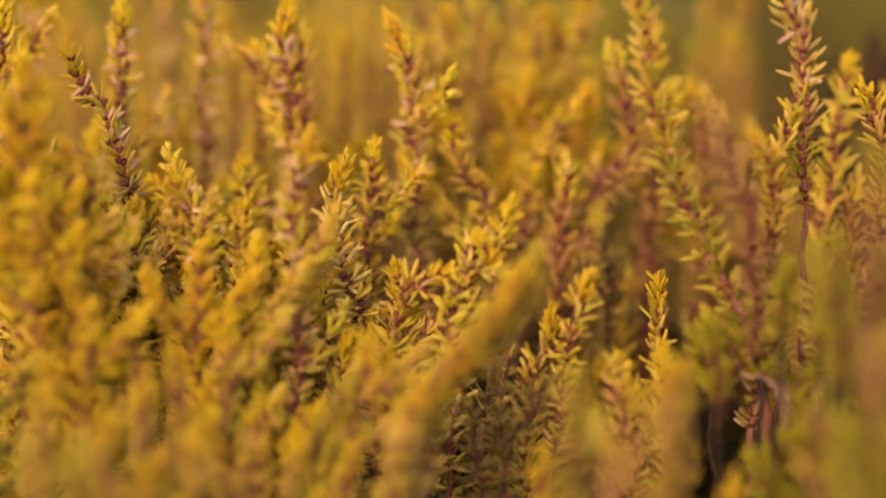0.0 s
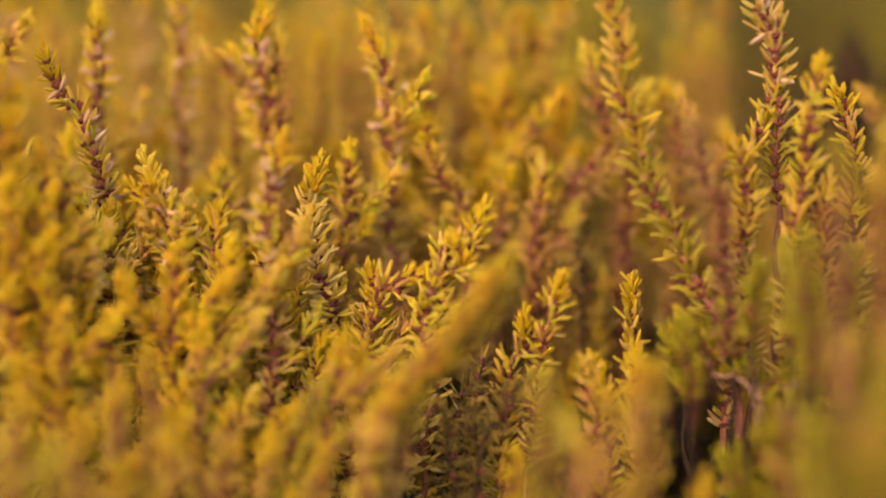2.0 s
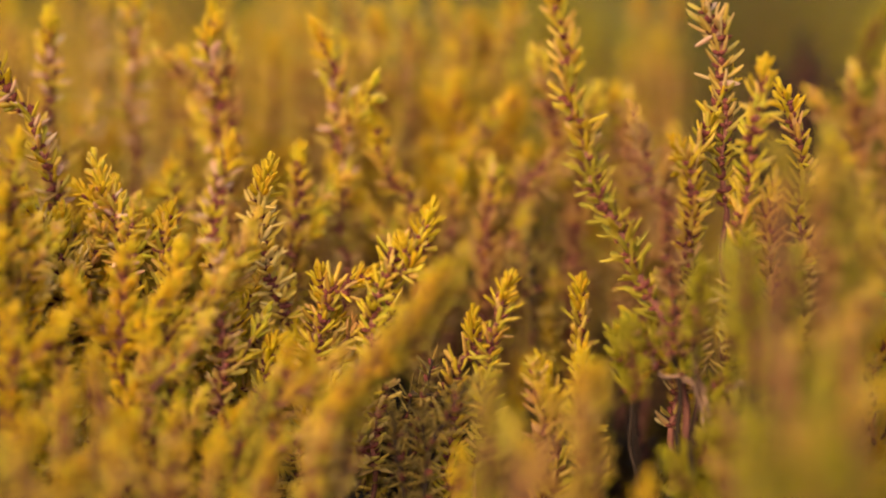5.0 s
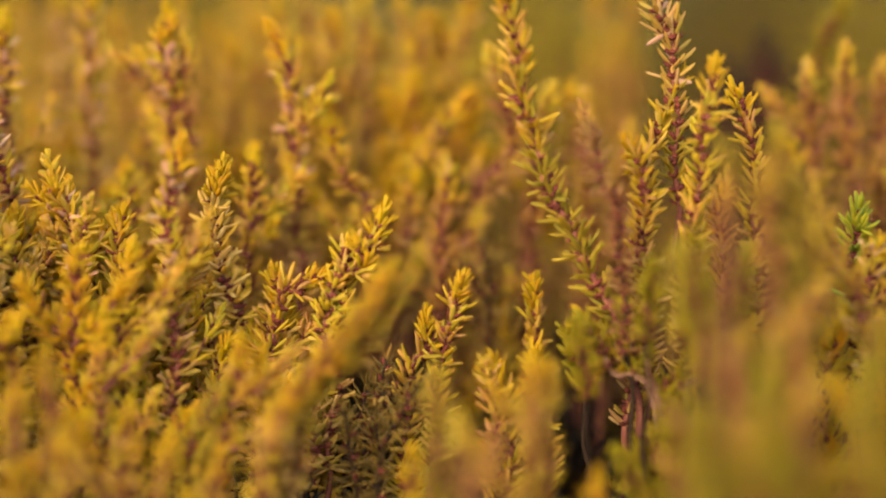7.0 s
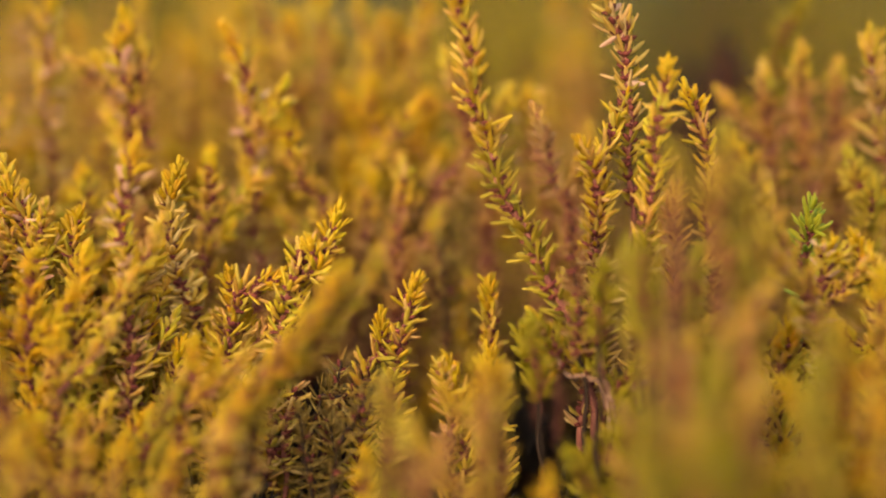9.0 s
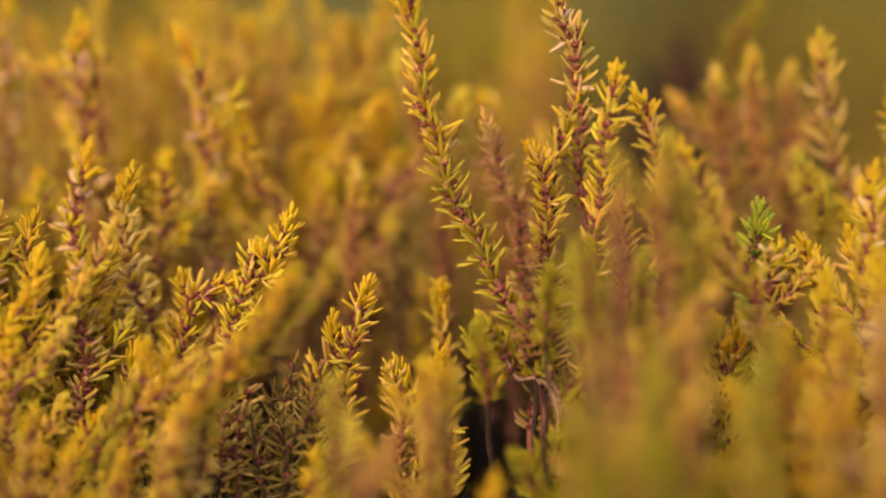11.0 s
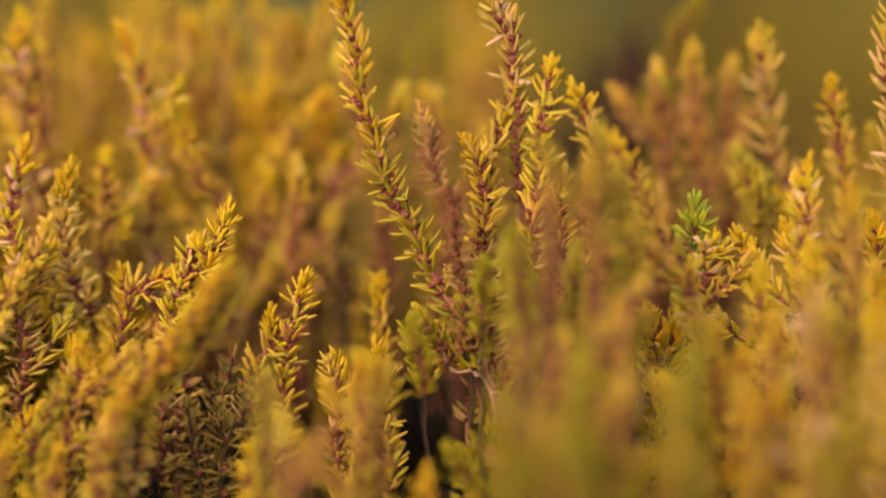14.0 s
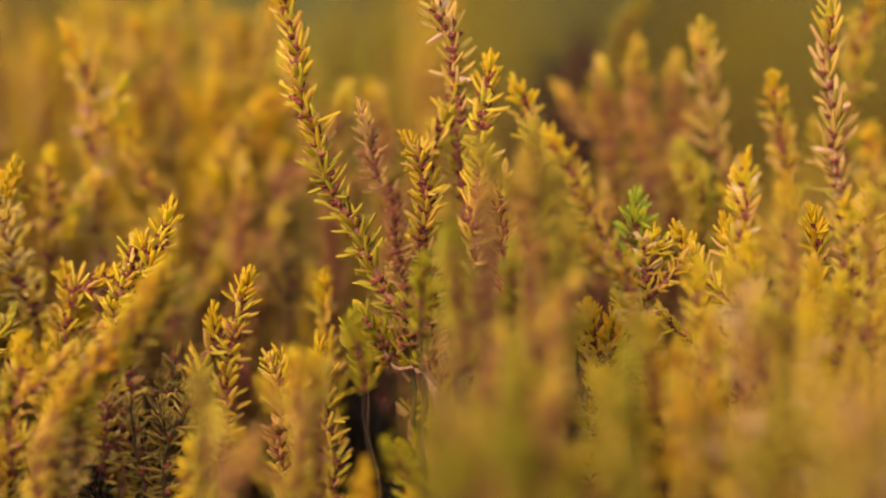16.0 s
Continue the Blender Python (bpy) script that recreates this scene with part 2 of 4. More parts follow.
def placed_needles(path, s, nodes, whorl, length, width, opening, skip=0.0, droop=(250, 22)):
    """Needle poses in whorls on a stem whose points lie s along from the tip; they open and sink with age."""
    if len(nodes) == 0:
        return np.zeros((0, 3, 4))
    n = len(nodes)
    at = np.clip(nodes, 0.0, s[-1] - 0.002)
    k = np.clip(np.searchsorted(s, at), 1, len(path) - 2)
    f = ((at - s[k - 1]) / (s[k] - s[k - 1] + 1e-9))[:, None]
    here = path[k - 1] * (1 - f) + path[k] * f
    up = unit(path[np.maximum(k - 3, 0)] - path[np.minimum(k + 3, len(path) - 1)])
    u = unit(np.cross(up, (0.4, 0.9, 0.1)))
    v = np.cross(up, u)
    turn = np.arange(n) * (math.pi / whorl + 0.35) + rng.uniform(0, 0.5, n)
    keep = rng.random((n, whorl)) >= skip
    node = np.nonzero(keep)[0]
    m = len(node)
    if m == 0:
        return np.zeros((0, 3, 4))
    a = (turn[:, None] + np.arange(whorl) * math.tau / whorl)[keep] + rng.normal(0, 0.32, m)
    at, here, up, u, v = at[node], here[node], up[node], u[node], v[node]
    young = np.minimum(1.0, at / 0.011)
    tilt = 14 + 18 * np.minimum(1.0, at / 0.003) + (opening - 32) * young ** 0.7 + np.minimum(droop[1], at * droop[0])
    tilt = np.radians(tilt + rng.normal(0, 15, m) + 16 * np.maximum(0.0, rng.normal(-1, 1, m)))[:, None]
    d = np.cos(tilt) * up + np.sin(tilt) * (np.cos(a)[:, None] * u + np.sin(a)[:, None] * v)
    y = unit(up - d * np.sum(up * d, axis=1)[:, None])
    twist = rng.normal(0, 0.4, m)[:, None]
    y, x = y * np.cos(twist) + np.cross(d, y) * np.sin(twist), np.cross(y, d) * np.cos(twist) + y * np.sin(twist)
    long = (length * (0.62 + 0.38 * young) * rng.uniform(0.74, 1.14, m))[:, None]
    wide = (width * rng.uniform(0.82, 1.18, m) * (0.85 + 0.15 * young))[:, None]
    return np.stack([x * wide, y * wide, d * long, here + up * rng.normal(0, 0.00045, m)[:, None]], axis=2)


def needle_parts(name, mats, mat, thing, single, label, shape):
    if len(mats) == 0:
        return
    if not single:
        part(name, scattered(name, shape, mats, mat), thing, label, "stuff")
        return
    for k, m in enumerate(mats):
        kind = "floret" if mat == PINK else "needle"
        key = (mat.name, k % len(NEEDLES))
        if key not in shared:
            shared[key] = mesh_of(kind, *(FLORET if mat == PINK else NEEDLES[k % len(NEEDLES)]), mat)
        ob = new(kind, shared[key])
        ob.parent = thing
        ob.matrix_local = Matrix([[*row] for row in m.tolist()] + [[0, 0, 0, 1]])


def shoot(kind, tip, middle, low, size=1.0, single=False, leafy=0.0, shape=None, sprigs=None, plain=False):
    """One heather shoot: a woody stem from the soil up to its tip, through two points, set with whorls of needles."""
    tip_mat, mid_mat, old_mat, bark, gap, whorl, length, width, opening, florets, label = KINDS[kind]
    tip, middle, low = (np.array(p) for p in (tip, middle, low))
    fall = (low - middle) / max(0.01, middle[2] - low[2])
    root = low + np.array([np.clip(fall[0], -0.5, 0.5) * 0.25, np.clip(fall[1], -0.5, 0.5) * 0.2, 0]) * low[2]
    root[2] = -0.01
    knee = low * 0.55 + root * 0.45 + np.array([rng.normal(0, 0.004), rng.normal(0, 0.004), 0])
    sharp = 0.755 < tip[1] < 0.87 and not plain
    path = smooth_path([p - root for p in (tip, middle, low, knee, root)], 0.006 if plain else 0.0018 if sharp else 0.0045)
    s = np.concatenate([[0], np.cumsum(np.linalg.norm(np.diff(path, axis=0), axis=1))])
    wobble = np.minimum(1, s / 0.02)[:, None] * 0.0009 * np.column_stack([np.sin(s * 210 + tip[0] * 900), np.cos(s * 170 + tip[0] * 700), 0 * s])
    path = path + wobble
    shape = shape or (NEEDLES[rng.integers(2)] if sharp else SOFT_NEEDLE if 0.735 < tip[1] < 0.885 else FAR_NEEDLE)
    thing = new("heather_shoot")
    thing.location = root
    if abs(tip[0] - low[0]) > 0.4 * (tip[2] - low[2]):
        label = "leaning " + label
    tagged(thing, label, "heather", "heather shoots in the bed")
    leafy = leafy or float(np.linalg.norm(tip - middle) + np.linalg.norm(middle - low)) + 0.05
    leafy = min(leafy, s[-1] * 0.7)
    radii = (0.00042 + 0.0006 * np.minimum(1, s / 0.12) + 0.0004 * np.minimum(1, s / 0.4)) * size
    radii *= 1 + 0.28 * (np.sin(s / gap * math.tau) > 0.3) * (s < leafy)
    part("stem", tube("stem", path, radii, 6 if sharp else 4, bark), thing)
    length, width, gap = length * size, width * size, gap * size
    top, young = 0.011 * size, min(leafy, rng.uniform(0.045, 0.065))
    nodes, droop = nodes_along(leafy, gap), DROOP.get(kind, (250, 22))
    tops, mids, olds = nodes[nodes < top], nodes[(nodes >= top) & (nodes < young)], nodes[nodes >= young]
    needle_parts("tip_tuft", placed_needles(path, s, tops, whorl, length, width, opening), tip_mat, thing, single, "bright young needles at the tip", shape)
    needle_parts("foliage", placed_needles(path, s, mids, whorl, length, width, opening, 0.04 + 0.25 * florets, droop), mid_mat, thing, single, "", shape)
    needle_parts("old_foliage", placed_needles(path, s, olds, whorl, length * 0.97, width, opening + 5, 0.12, droop), old_mat, thing, single, "duller older needles", shape)
    if florets:
        mats = placed_needles(path, s, nodes[(nodes > 0.008) & (nodes < 0.055)], 4, 0.0074 * size, 0.0013 * size, 58, 1 - florets)
        if len(mats) and single:
            needle_parts("floret", mats, PINK, thing, True, "", shape)
        elif len(mats):
            part("faded_bloom", scattered("faded_bloom", FLORET, mats, PINK), thing, "faded papery pink florets", "stuff")
    buds = placed_needles(path, s, nodes[nodes > 0.0035] - 0.0007, 5 if kind != "olive" else 1, 0.0038 * size, 0.00132 * size, 44, 0.06 if sharp else 0.15)
    if len(buds) and not plain:
        part("bud_scale_layer", scattered("bud_scale_layer", GRAIN if sharp else FAR_NEEDLE, buds, BUD), thing, "dark brown bud scales", "stuff")
    for k in range(sprigs if sprigs is not None else 2 if tip[1] < 0.745 and tip[0] < 0.1 else 3 if tip[1] < 0.82 else 2):
        at = int(np.searchsorted(s, rng.uniform(leafy * 0.2, leafy * 0.85)))
        up = path[at - 4] - path[at]
        up /= np.linalg.norm(up)
        a, long = rng.uniform(0, math.tau), rng.uniform(0.014, 0.030) * size
        out = np.array([math.cos(a), 0.7 * math.sin(a), 0.0])
        side_sprig(thing, [path[at] + long * (0.7 * out + 0.8 * up), path[at] + long * (0.42 * out + 0.38 * up), path[at]],
                   (tip_mat if k % 2 else mid_mat, mid_mat, bark), gap, whorl, length * 0.88, width * 0.97, opening, shape)
    return thing


def pieces_of(mesh):
    idx, start = np.empty(len(mesh.loops), np.int32), np.empty(len(mesh.polygons), np.int32)
    co = np.empty(len(mesh.vertices) * 3)
    mesh.vertices.foreach_get("co", co)
    mesh.loops.foreach_get("vertex_index", idx)
    mesh.polygons.foreach_get("loop_start", start)
    return co.reshape(-1, 3), idx, start, mesh.materials[0]


def side_sprig(thing, points, mats, gap, whorl, length, width, opening, shape):
    """A short side sprig, its twig and needles in one mesh."""
    path = smooth_path(points, 0.0016)
    s = np.concatenate([[0], np.cumsum(np.linalg.norm(np.diff(path, axis=0), axis=1))])
    nodes = nodes_along(s[-1] - 0.003, gap)
    tops = placed_needles(path, s, nodes[nodes < 0.008], whorl, length, width, opening)
    rest = placed_needles(path, s, nodes[nodes >= 0.008], whorl, length, width, opening, 0.08)
    buds = placed_needles(path, s, nodes[nodes > 0.003], 4, 0.0028, 0.0010, 40, 0.15)
    sprig = part("side_sprig", tube("twig", path, 0.0004 + 0.0006 * s / s[-1], 5, mats[2]), thing)
    made = [scattered("sprig", form, rows, mat) for rows, form, mat in ((tops, shape, mats[0]), (rest, shape, mats[1]), (buds, FAR_NEEDLE, BUD)) if len(rows)]
    part("foliage", joined("foliage", [pieces_of(m) for m in made]), sprig, "", "stuff")
    for m in made:
        bpy.data.meshes.remove(m)


# ---- ground ----
def ground_sheet():
    """One sheet of soil, humped in the bed and flat out to the horizon."""
    edge = [-900, -200, -60, -20, -8, -4] + [round(-2.4 + 0.12 * k, 3) for k in range(41)] + [4, 8, 20, 60, 200, 900]
    verts, faces = [], []
    for y in edge:
        for x in edge:
            near = abs(x) < 3 and abs(y) < 3
            verts.append((x, y + 1.0, 0.02 * noise.noise((x * 3, y * 3, 0.4)) if near else 0.0))
    n = len(edge)
    for j in range(n - 1):
        for i in range(n - 1):
            faces.append((j * n + i, j * n + i + 1, (j + 1) * n + i + 1, (j + 1) * n + i))
    return tagged(new("ground", mesh_of("ground", np.array(verts, float), faces, SOIL)), "dark mossy soil under the heather bed", "ground", "", "structure")


ground_sheet()

# ---- the shoots that stand out, each at its place ----
# far blurred
shoot("gold", (-0.011, 0.900, 0.444), (-0.008, 0.900, 0.407), (-0.003, 0.900, 0.350), 1)
shoot("gold", (0.000, 0.881, 0.430), (0.003, 0.881, 0.393), (0.006, 0.881, 0.349), 1)
shoot("gold", (0.012, 0.883, 0.441), (0.012, 0.883, 0.409), (0.013, 0.883, 0.363), 1)
shoot("gold", (0.025, 0.891, 0.438), (0.028, 0.891, 0.407), (0.029, 0.891, 0.356), 1)
shoot("gold", (0.034, 0.885, 0.430), (0.031, 0.885, 0.407), (0.023, 0.885, 0.353), 1)
shoot("gold", (-0.001, 0.884, 0.401), (0.001, 0.884, 0.373), (0.003, 0.884, 0.346), 1)
shoot("pink", (-0.081, 0.863, 0.439), (-0.084, 0.863, 0.402), (-0.081, 0.863, 0.349), 1)
shoot("pink", (-0.102, 0.930, 0.432), (-0.103, 0.930, 0.407), (-0.103, 0.930, 0.344), 1)
shoot("gold", (-0.037, 0.895, 0.419), (-0.036, 0.895, 0.395), (-0.035, 0.895, 0.367), 1)
shoot("pink", (-0.149, 0.906, 0.432), (-0.149, 0.906, 0.405), (-0.149, 0.906, 0.368), 1)
shoot("gold", (-0.105, 0.875, 0.395), (-0.104, 0.875, 0.373), (-0.103, 0.875, 0.347), 1)
shoot("gold", (-0.066, 0.870, 0.413), (-0.065, 0.870, 0.390), (-0.062, 0.870, 0.354), 1)
shoot("rust", (0.088, 0.856, 0.404), (0.089, 0.856, 0.386), (0.092, 0.856, 0.352), 1)
shoot("rust", (0.077, 0.849, 0.407), (0.073, 0.849, 0.392), (0.071, 0.849, 0.353), 1)
shoot("gold", (0.046, 0.852, 0.402), (0.036, 0.852, 0.386), (0.027, 0.852, 0.360), 1)
shoot("rust", (0.056, 0.847, 0.420), (0.064, 0.847, 0.387), (0.049, 0.847, 0.357), 1)
shoot("gold", (0.106, 0.936, 0.418), (0.109, 0.936, 0.388), (0.113, 0.936, 0.334), 1)
shoot("rust", (0.106, 0.866, 0.391), (0.106, 0.866, 0.371), (0.108, 0.866, 0.341), 1)
shoot("pink", (0.085, 0.864, 0.404), (0.086, 0.864, 0.384), (0.089, 0.864, 0.352), 1)
shoot("gold", (-0.134, 0.906, 0.434), (-0.132, 0.906, 0.405), (-0.131, 0.906, 0.362), 1)
shoot("gold", (-0.080, 0.913, 0.426), (-0.078, 0.913, 0.399), (-0.076, 0.913, 0.361), 1)
shoot("gold", (-0.029, 0.921, 0.426), (-0.028, 0.921, 0.399), (-0.026, 0.921, 0.361), 1)
shoot("gold", (-0.049, 0.961, 0.420), (-0.050, 0.961, 0.394), (-0.049, 0.961, 0.355), 1)
shoot("gold", (0.044, 0.928, 0.418), (0.045, 0.928, 0.388), (0.047, 0.928, 0.350), 1)
shoot("gold", (0.019, 0.891, 0.394), (0.020, 0.891, 0.372), (0.022, 0.891, 0.345), 1)
shoot("rust", (0.068, 0.871, 0.372), (0.069, 0.871, 0.352), (0.070, 0.871, 0.323), 1)
shoot("olive", (0.057, 0.852, 0.359), (0.059, 0.852, 0.339), (0.061, 0.852, 0.311), 1)
shoot("gold", (-0.091, 0.866, 0.388), (-0.090, 0.866, 0.368), (-0.088, 0.866, 0.342), 1)
shoot("gold", (-0.120, 0.901, 0.406), (-0.120, 0.901, 0.385), (-0.119, 0.901, 0.348), 1)
# around the plane of focus, left
shoot("pink", (-0.108, 0.840, 0.432), (-0.109, 0.840, 0.405), (-0.108, 0.840, 0.370), 1)
shoot("pink", (-0.121, 0.807, 0.421), (-0.116, 0.807, 0.408), (-0.103, 0.807, 0.377), 1, single=True)
shoot("pink", (-0.053, 0.841, 0.433), (-0.054, 0.841, 0.415), (-0.051, 0.841, 0.386), 1.1)
shoot("rust", (-0.048, 0.844, 0.424), (-0.049, 0.844, 0.407), (-0.047, 0.844, 0.378), 1)
shoot("pink", (-0.042, 0.772, 0.398), (-0.047, 0.772, 0.374), (-0.045, 0.772, 0.338), 1)
shoot("pink", (-0.018, 0.839, 0.429), (-0.012, 0.839, 0.412), (-0.009, 0.839, 0.342), 1.12)
shoot("gold", (0.002, 0.836, 0.397), (0.008, 0.836, 0.376), (0.015, 0.836, 0.355), 1)
shoot("dense", (-0.032, 0.799, 0.387), (-0.035, 0.799, 0.361), (-0.026, 0.799, 0.327), 1, single=True)
shoot("gold", (-0.023, 0.825, 0.388), (-0.024, 0.825, 0.375), (-0.025, 0.825, 0.356), 1)
shoot("gold", (-0.067, 0.832, 0.382), (-0.066, 0.832, 0.372), (-0.065, 0.832, 0.357), 1)
shoot("gold", (-0.085, 0.789, 0.384), (-0.084, 0.789, 0.373), (-0.078, 0.789, 0.358), 1, single=True)
shoot("pink", (-0.092, 0.790, 0.381), (-0.085, 0.790, 0.373), (-0.079, 0.790, 0.360), 0.9)
shoot("gold", (-0.063, 0.790, 0.374), (-0.065, 0.790, 0.364), (-0.064, 0.790, 0.351), 1, single=True)
shoot("gold", (-0.051, 0.793, 0.372), (-0.050, 0.793, 0.363), (-0.049, 0.793, 0.349), 0.8, single=True)
shoot("gold", (-0.015, 0.794, 0.353), (-0.014, 0.794, 0.342), (-0.017, 0.794, 0.323), 1, single=True)
shoot("gold", (0.003, 0.787, 0.354), (-0.007, 0.787, 0.349), (-0.015, 0.787, 0.332), 1, single=True)
shoot("gold", (0.021, 0.786, 0.375), (0.016, 0.786, 0.362), (0.007, 0.786, 0.345), 1, leafy=0.095, sprigs=0)
shoot("gold", (0.012, 0.782, 0.365), (0.014, 0.782, 0.355), (0.003, 0.782, 0.340), 1, leafy=0.095, sprigs=0)
shoot("rust", (0.041, 0.836, 0.381), (0.040, 0.836, 0.353), (0.039, 0.836, 0.318), 1.1)
shoot("gold", (0.046, 0.782, 0.353), (0.043, 0.782, 0.341), (0.039, 0.782, 0.319), 1, leafy=0.065, sprigs=0)
shoot("gold", (0.070, 0.801, 0.348), (0.070, 0.801, 0.336), (0.071, 0.801, 0.319), 1, single=True, sprigs=0)
shoot("gold", (0.035, 0.784, 0.340), (0.034, 0.784, 0.328), (0.029, 0.784, 0.311), 1, leafy=0.07, sprigs=0, single=True)
shoot("rust", (-0.093, 0.779, 0.355), (-0.088, 0.779, 0.340), (-0.075, 0.779, 0.315), 1, single=True)
shoot("gold", (-0.130, 0.786, 0.353), (-0.127, 0.786, 0.338), (-0.125, 0.786, 0.308), 1, single=True)
shoot("sparse", (-0.141, 0.785, 0.345), (-0.134, 0.785, 0.331), (-0.129, 0.785, 0.312), 1, single=True)
shoot("pink", (-0.141, 0.801, 0.435), (-0.142, 0.801, 0.416), (-0.142, 0.801, 0.383), 1)
shoot("pink", (-0.141, 0.791, 0.379), (-0.141, 0.791, 0.366), (-0.142, 0.791, 0.344), 1)
shoot("gold", (-0.051, 0.785, 0.345), (-0.054, 0.785, 0.332), (-0.057, 0.785, 0.310), 1, single=True)
shoot("gold", (-0.062, 0.785, 0.343), (-0.062, 0.785, 0.332), (-0.058, 0.785, 0.313), 1)
shoot("gold", (-0.040, 0.788, 0.341), (-0.044, 0.788, 0.327), (-0.046, 0.788, 0.309), 1, single=True)
shoot("gold", (-0.029, 0.783, 0.333), (-0.033, 0.783, 0.320), (-0.034, 0.783, 0.299), 1)
shoot("dense", (-0.099, 0.798, 0.371), (-0.100, 0.798, 0.356), (-0.099, 0.798, 0.336), 1)
shoot("dense", (-0.112, 0.799, 0.378), (-0.106, 0.799, 0.365), (-0.104, 0.799, 0.343), 1)
shoot("olive", (-0.113, 0.776, 0.317), (-0.110, 0.776, 0.302), (-0.108, 0.776, 0.281), 1)
shoot("olive", (-0.068, 0.778, 0.304), (-0.065, 0.778, 0.293), (-0.061, 0.778, 0.272), 1)
shoot("olive", (-0.032, 0.779, 0.311), (-0.030, 0.779, 0.298), (-0.027, 0.779, 0.278), 1, single=True)
shoot("olive", (-0.047, 0.780, 0.315), (-0.047, 0.780, 0.298), (-0.043, 0.780, 0.277), 1)
shoot("olive", (0.034, 0.784, 0.318), (0.024, 0.784, 0.303), (0.017, 0.784, 0.279), 1, single=True)
shoot("olive", (0.008, 0.788, 0.308), (0.013, 0.788, 0.293), (0.019, 0.788, 0.270), 1, single=True)
shoot("olive", (0.022, 0.785, 0.301), (0.018, 0.785, 0.288), (0.019, 0.785, 0.269), 1, single=True)
shoot("olive", (-0.081, 0.780, 0.316), (-0.078, 0.780, 0.303), (-0.072, 0.780, 0.283), 1)
shoot("gold", (0.056, 0.774, 0.328), (0.058, 0.774, 0.319), (0.061, 0.774, 0.301), 1, sprigs=0)
shoot("gold", (0.069, 0.778, 0.331), (0.070, 0.778, 0.322), (0.072, 0.778, 0.303), 1, sprigs=0)
# middle and right stand
shoot("sparse", (0.059, 0.783, 0.451), (0.071, 0.784, 0.391), (0.102, 0.778, 0.316), 1.1, leafy=0.135, single=True, sprigs=0)
shoot("umber", (0.084, 0.780, 0.409), (0.091, 0.766, 0.385), (0.096, 0.766, 0.363), 0.82, leafy=0.085, sprigs=0)
shoot("brown", (0.108, 0.800, 0.449), (0.111, 0.800, 0.430), (0.115, 0.800, 0.413), 1, single=True, sprigs=0)
shoot("gold", (0.117, 0.803, 0.417), (0.108, 0.798, 0.393), (0.103, 0.785, 0.354), 1, leafy=0.12, sprigs=0, single=True)
shoot("gold", (0.099, 0.786, 0.397), (0.103, 0.786, 0.388), (0.104, 0.784, 0.378), 0.95, leafy=0.09, sprigs=0, single=True)
shoot("gold", (0.126, 0.781, 0.423), (0.124, 0.781, 0.407), (0.120, 0.781, 0.366), 1, sprigs=0)
shoot("gold", (0.135, 0.806, 0.412), (0.141, 0.806, 0.395), (0.143, 0.806, 0.361), 1, sprigs=0)
shoot("rust", (0.130, 0.784, 0.386), (0.128, 0.784, 0.369), (0.130, 0.784, 0.350), 0.9, single=True)
shoot("gold", (0.144, 0.754, 0.402), (0.156, 0.754, 0.377), (0.173, 0.754, 0.337), 1)
shoot("sparse", (0.157, 0.772, 0.343), (0.160, 0.772, 0.326), (0.164, 0.772, 0.303), 1, single=True)
shoot("sparse", (0.166, 0.772, 0.341), (0.162, 0.772, 0.322), (0.158, 0.772, 0.299), 1)
shoot("long", (0.199, 0.832, 0.426), (0.202, 0.832, 0.399), (0.214, 0.832, 0.344), 1.1, single=True, sprigs=0)
shoot("gold", (0.222, 0.821, 0.412), (0.224, 0.821, 0.396), (0.228, 0.821, 0.369), 1, single=True)
shoot("long", (0.238, 0.801, 0.436), (0.239, 0.801, 0.403), (0.247, 0.801, 0.326), 1.1, single=True, sprigs=0)
shoot("rust", (0.178, 0.851, 0.420), (0.179, 0.851, 0.397), (0.182, 0.851, 0.361), 1)
shoot("rust", (0.193, 0.862, 0.414), (0.192, 0.862, 0.392), (0.193, 0.862, 0.359), 1)
shoot("rust", (0.166, 0.854, 0.413), (0.167, 0.854, 0.395), (0.170, 0.854, 0.367), 1)
shoot("moss", (0.183, 0.882, 0.436), (0.175, 0.882, 0.416), (0.173, 0.882, 0.393), 1)
shoot("green", (0.174, 0.791, 0.376), (0.173, 0.791, 0.367), (0.173, 0.791, 0.352), 1, single=True, sprigs=0)
shoot("pink", (0.178, 0.773, 0.367), (0.177, 0.773, 0.361), (0.175, 0.773, 0.348), 0.8)
shoot("gold", (0.186, 0.777, 0.368), (0.191, 0.777, 0.356), (0.194, 0.777, 0.336), 1)
shoot("gold", (0.259, 0.842, 0.438), (0.253, 0.842, 0.413), (0.249, 0.842, 0.358), 1)
shoot("lime", (0.192, 0.825, 0.387), (0.195, 0.825, 0.377), (0.198, 0.825, 0.361), 1)
shoot("sparse", (0.230, 0.781, 0.371), (0.231, 0.781, 0.361), (0.233, 0.781, 0.338), 1, single=True)
shoot("gold", (0.249, 0.783, 0.377), (0.247, 0.783, 0.362), (0.246, 0.783, 0.338), 1)
shoot("sparse", (0.084, 0.772, 0.342), (0.091, 0.772, 0.330), (0.102, 0.772, 0.315), 1, leafy=0.03, sprigs=0)
shoot("moss", (0.080, 0.772, 0.338), (0.083, 0.772, 0.329), (0.085, 0.772, 0.312), 1, leafy=0.025, sprigs=0)
shoot("moss", (0.111, 0.757, 0.319), (0.111, 0.757, 0.311), (0.112, 0.757, 0.292), 0.95, leafy=0.04, sprigs=2)
shoot("rust", (0.054, 0.770, 0.328), (0.056, 0.770, 0.316), (0.057, 0.770, 0.292), 1, sprigs=0)
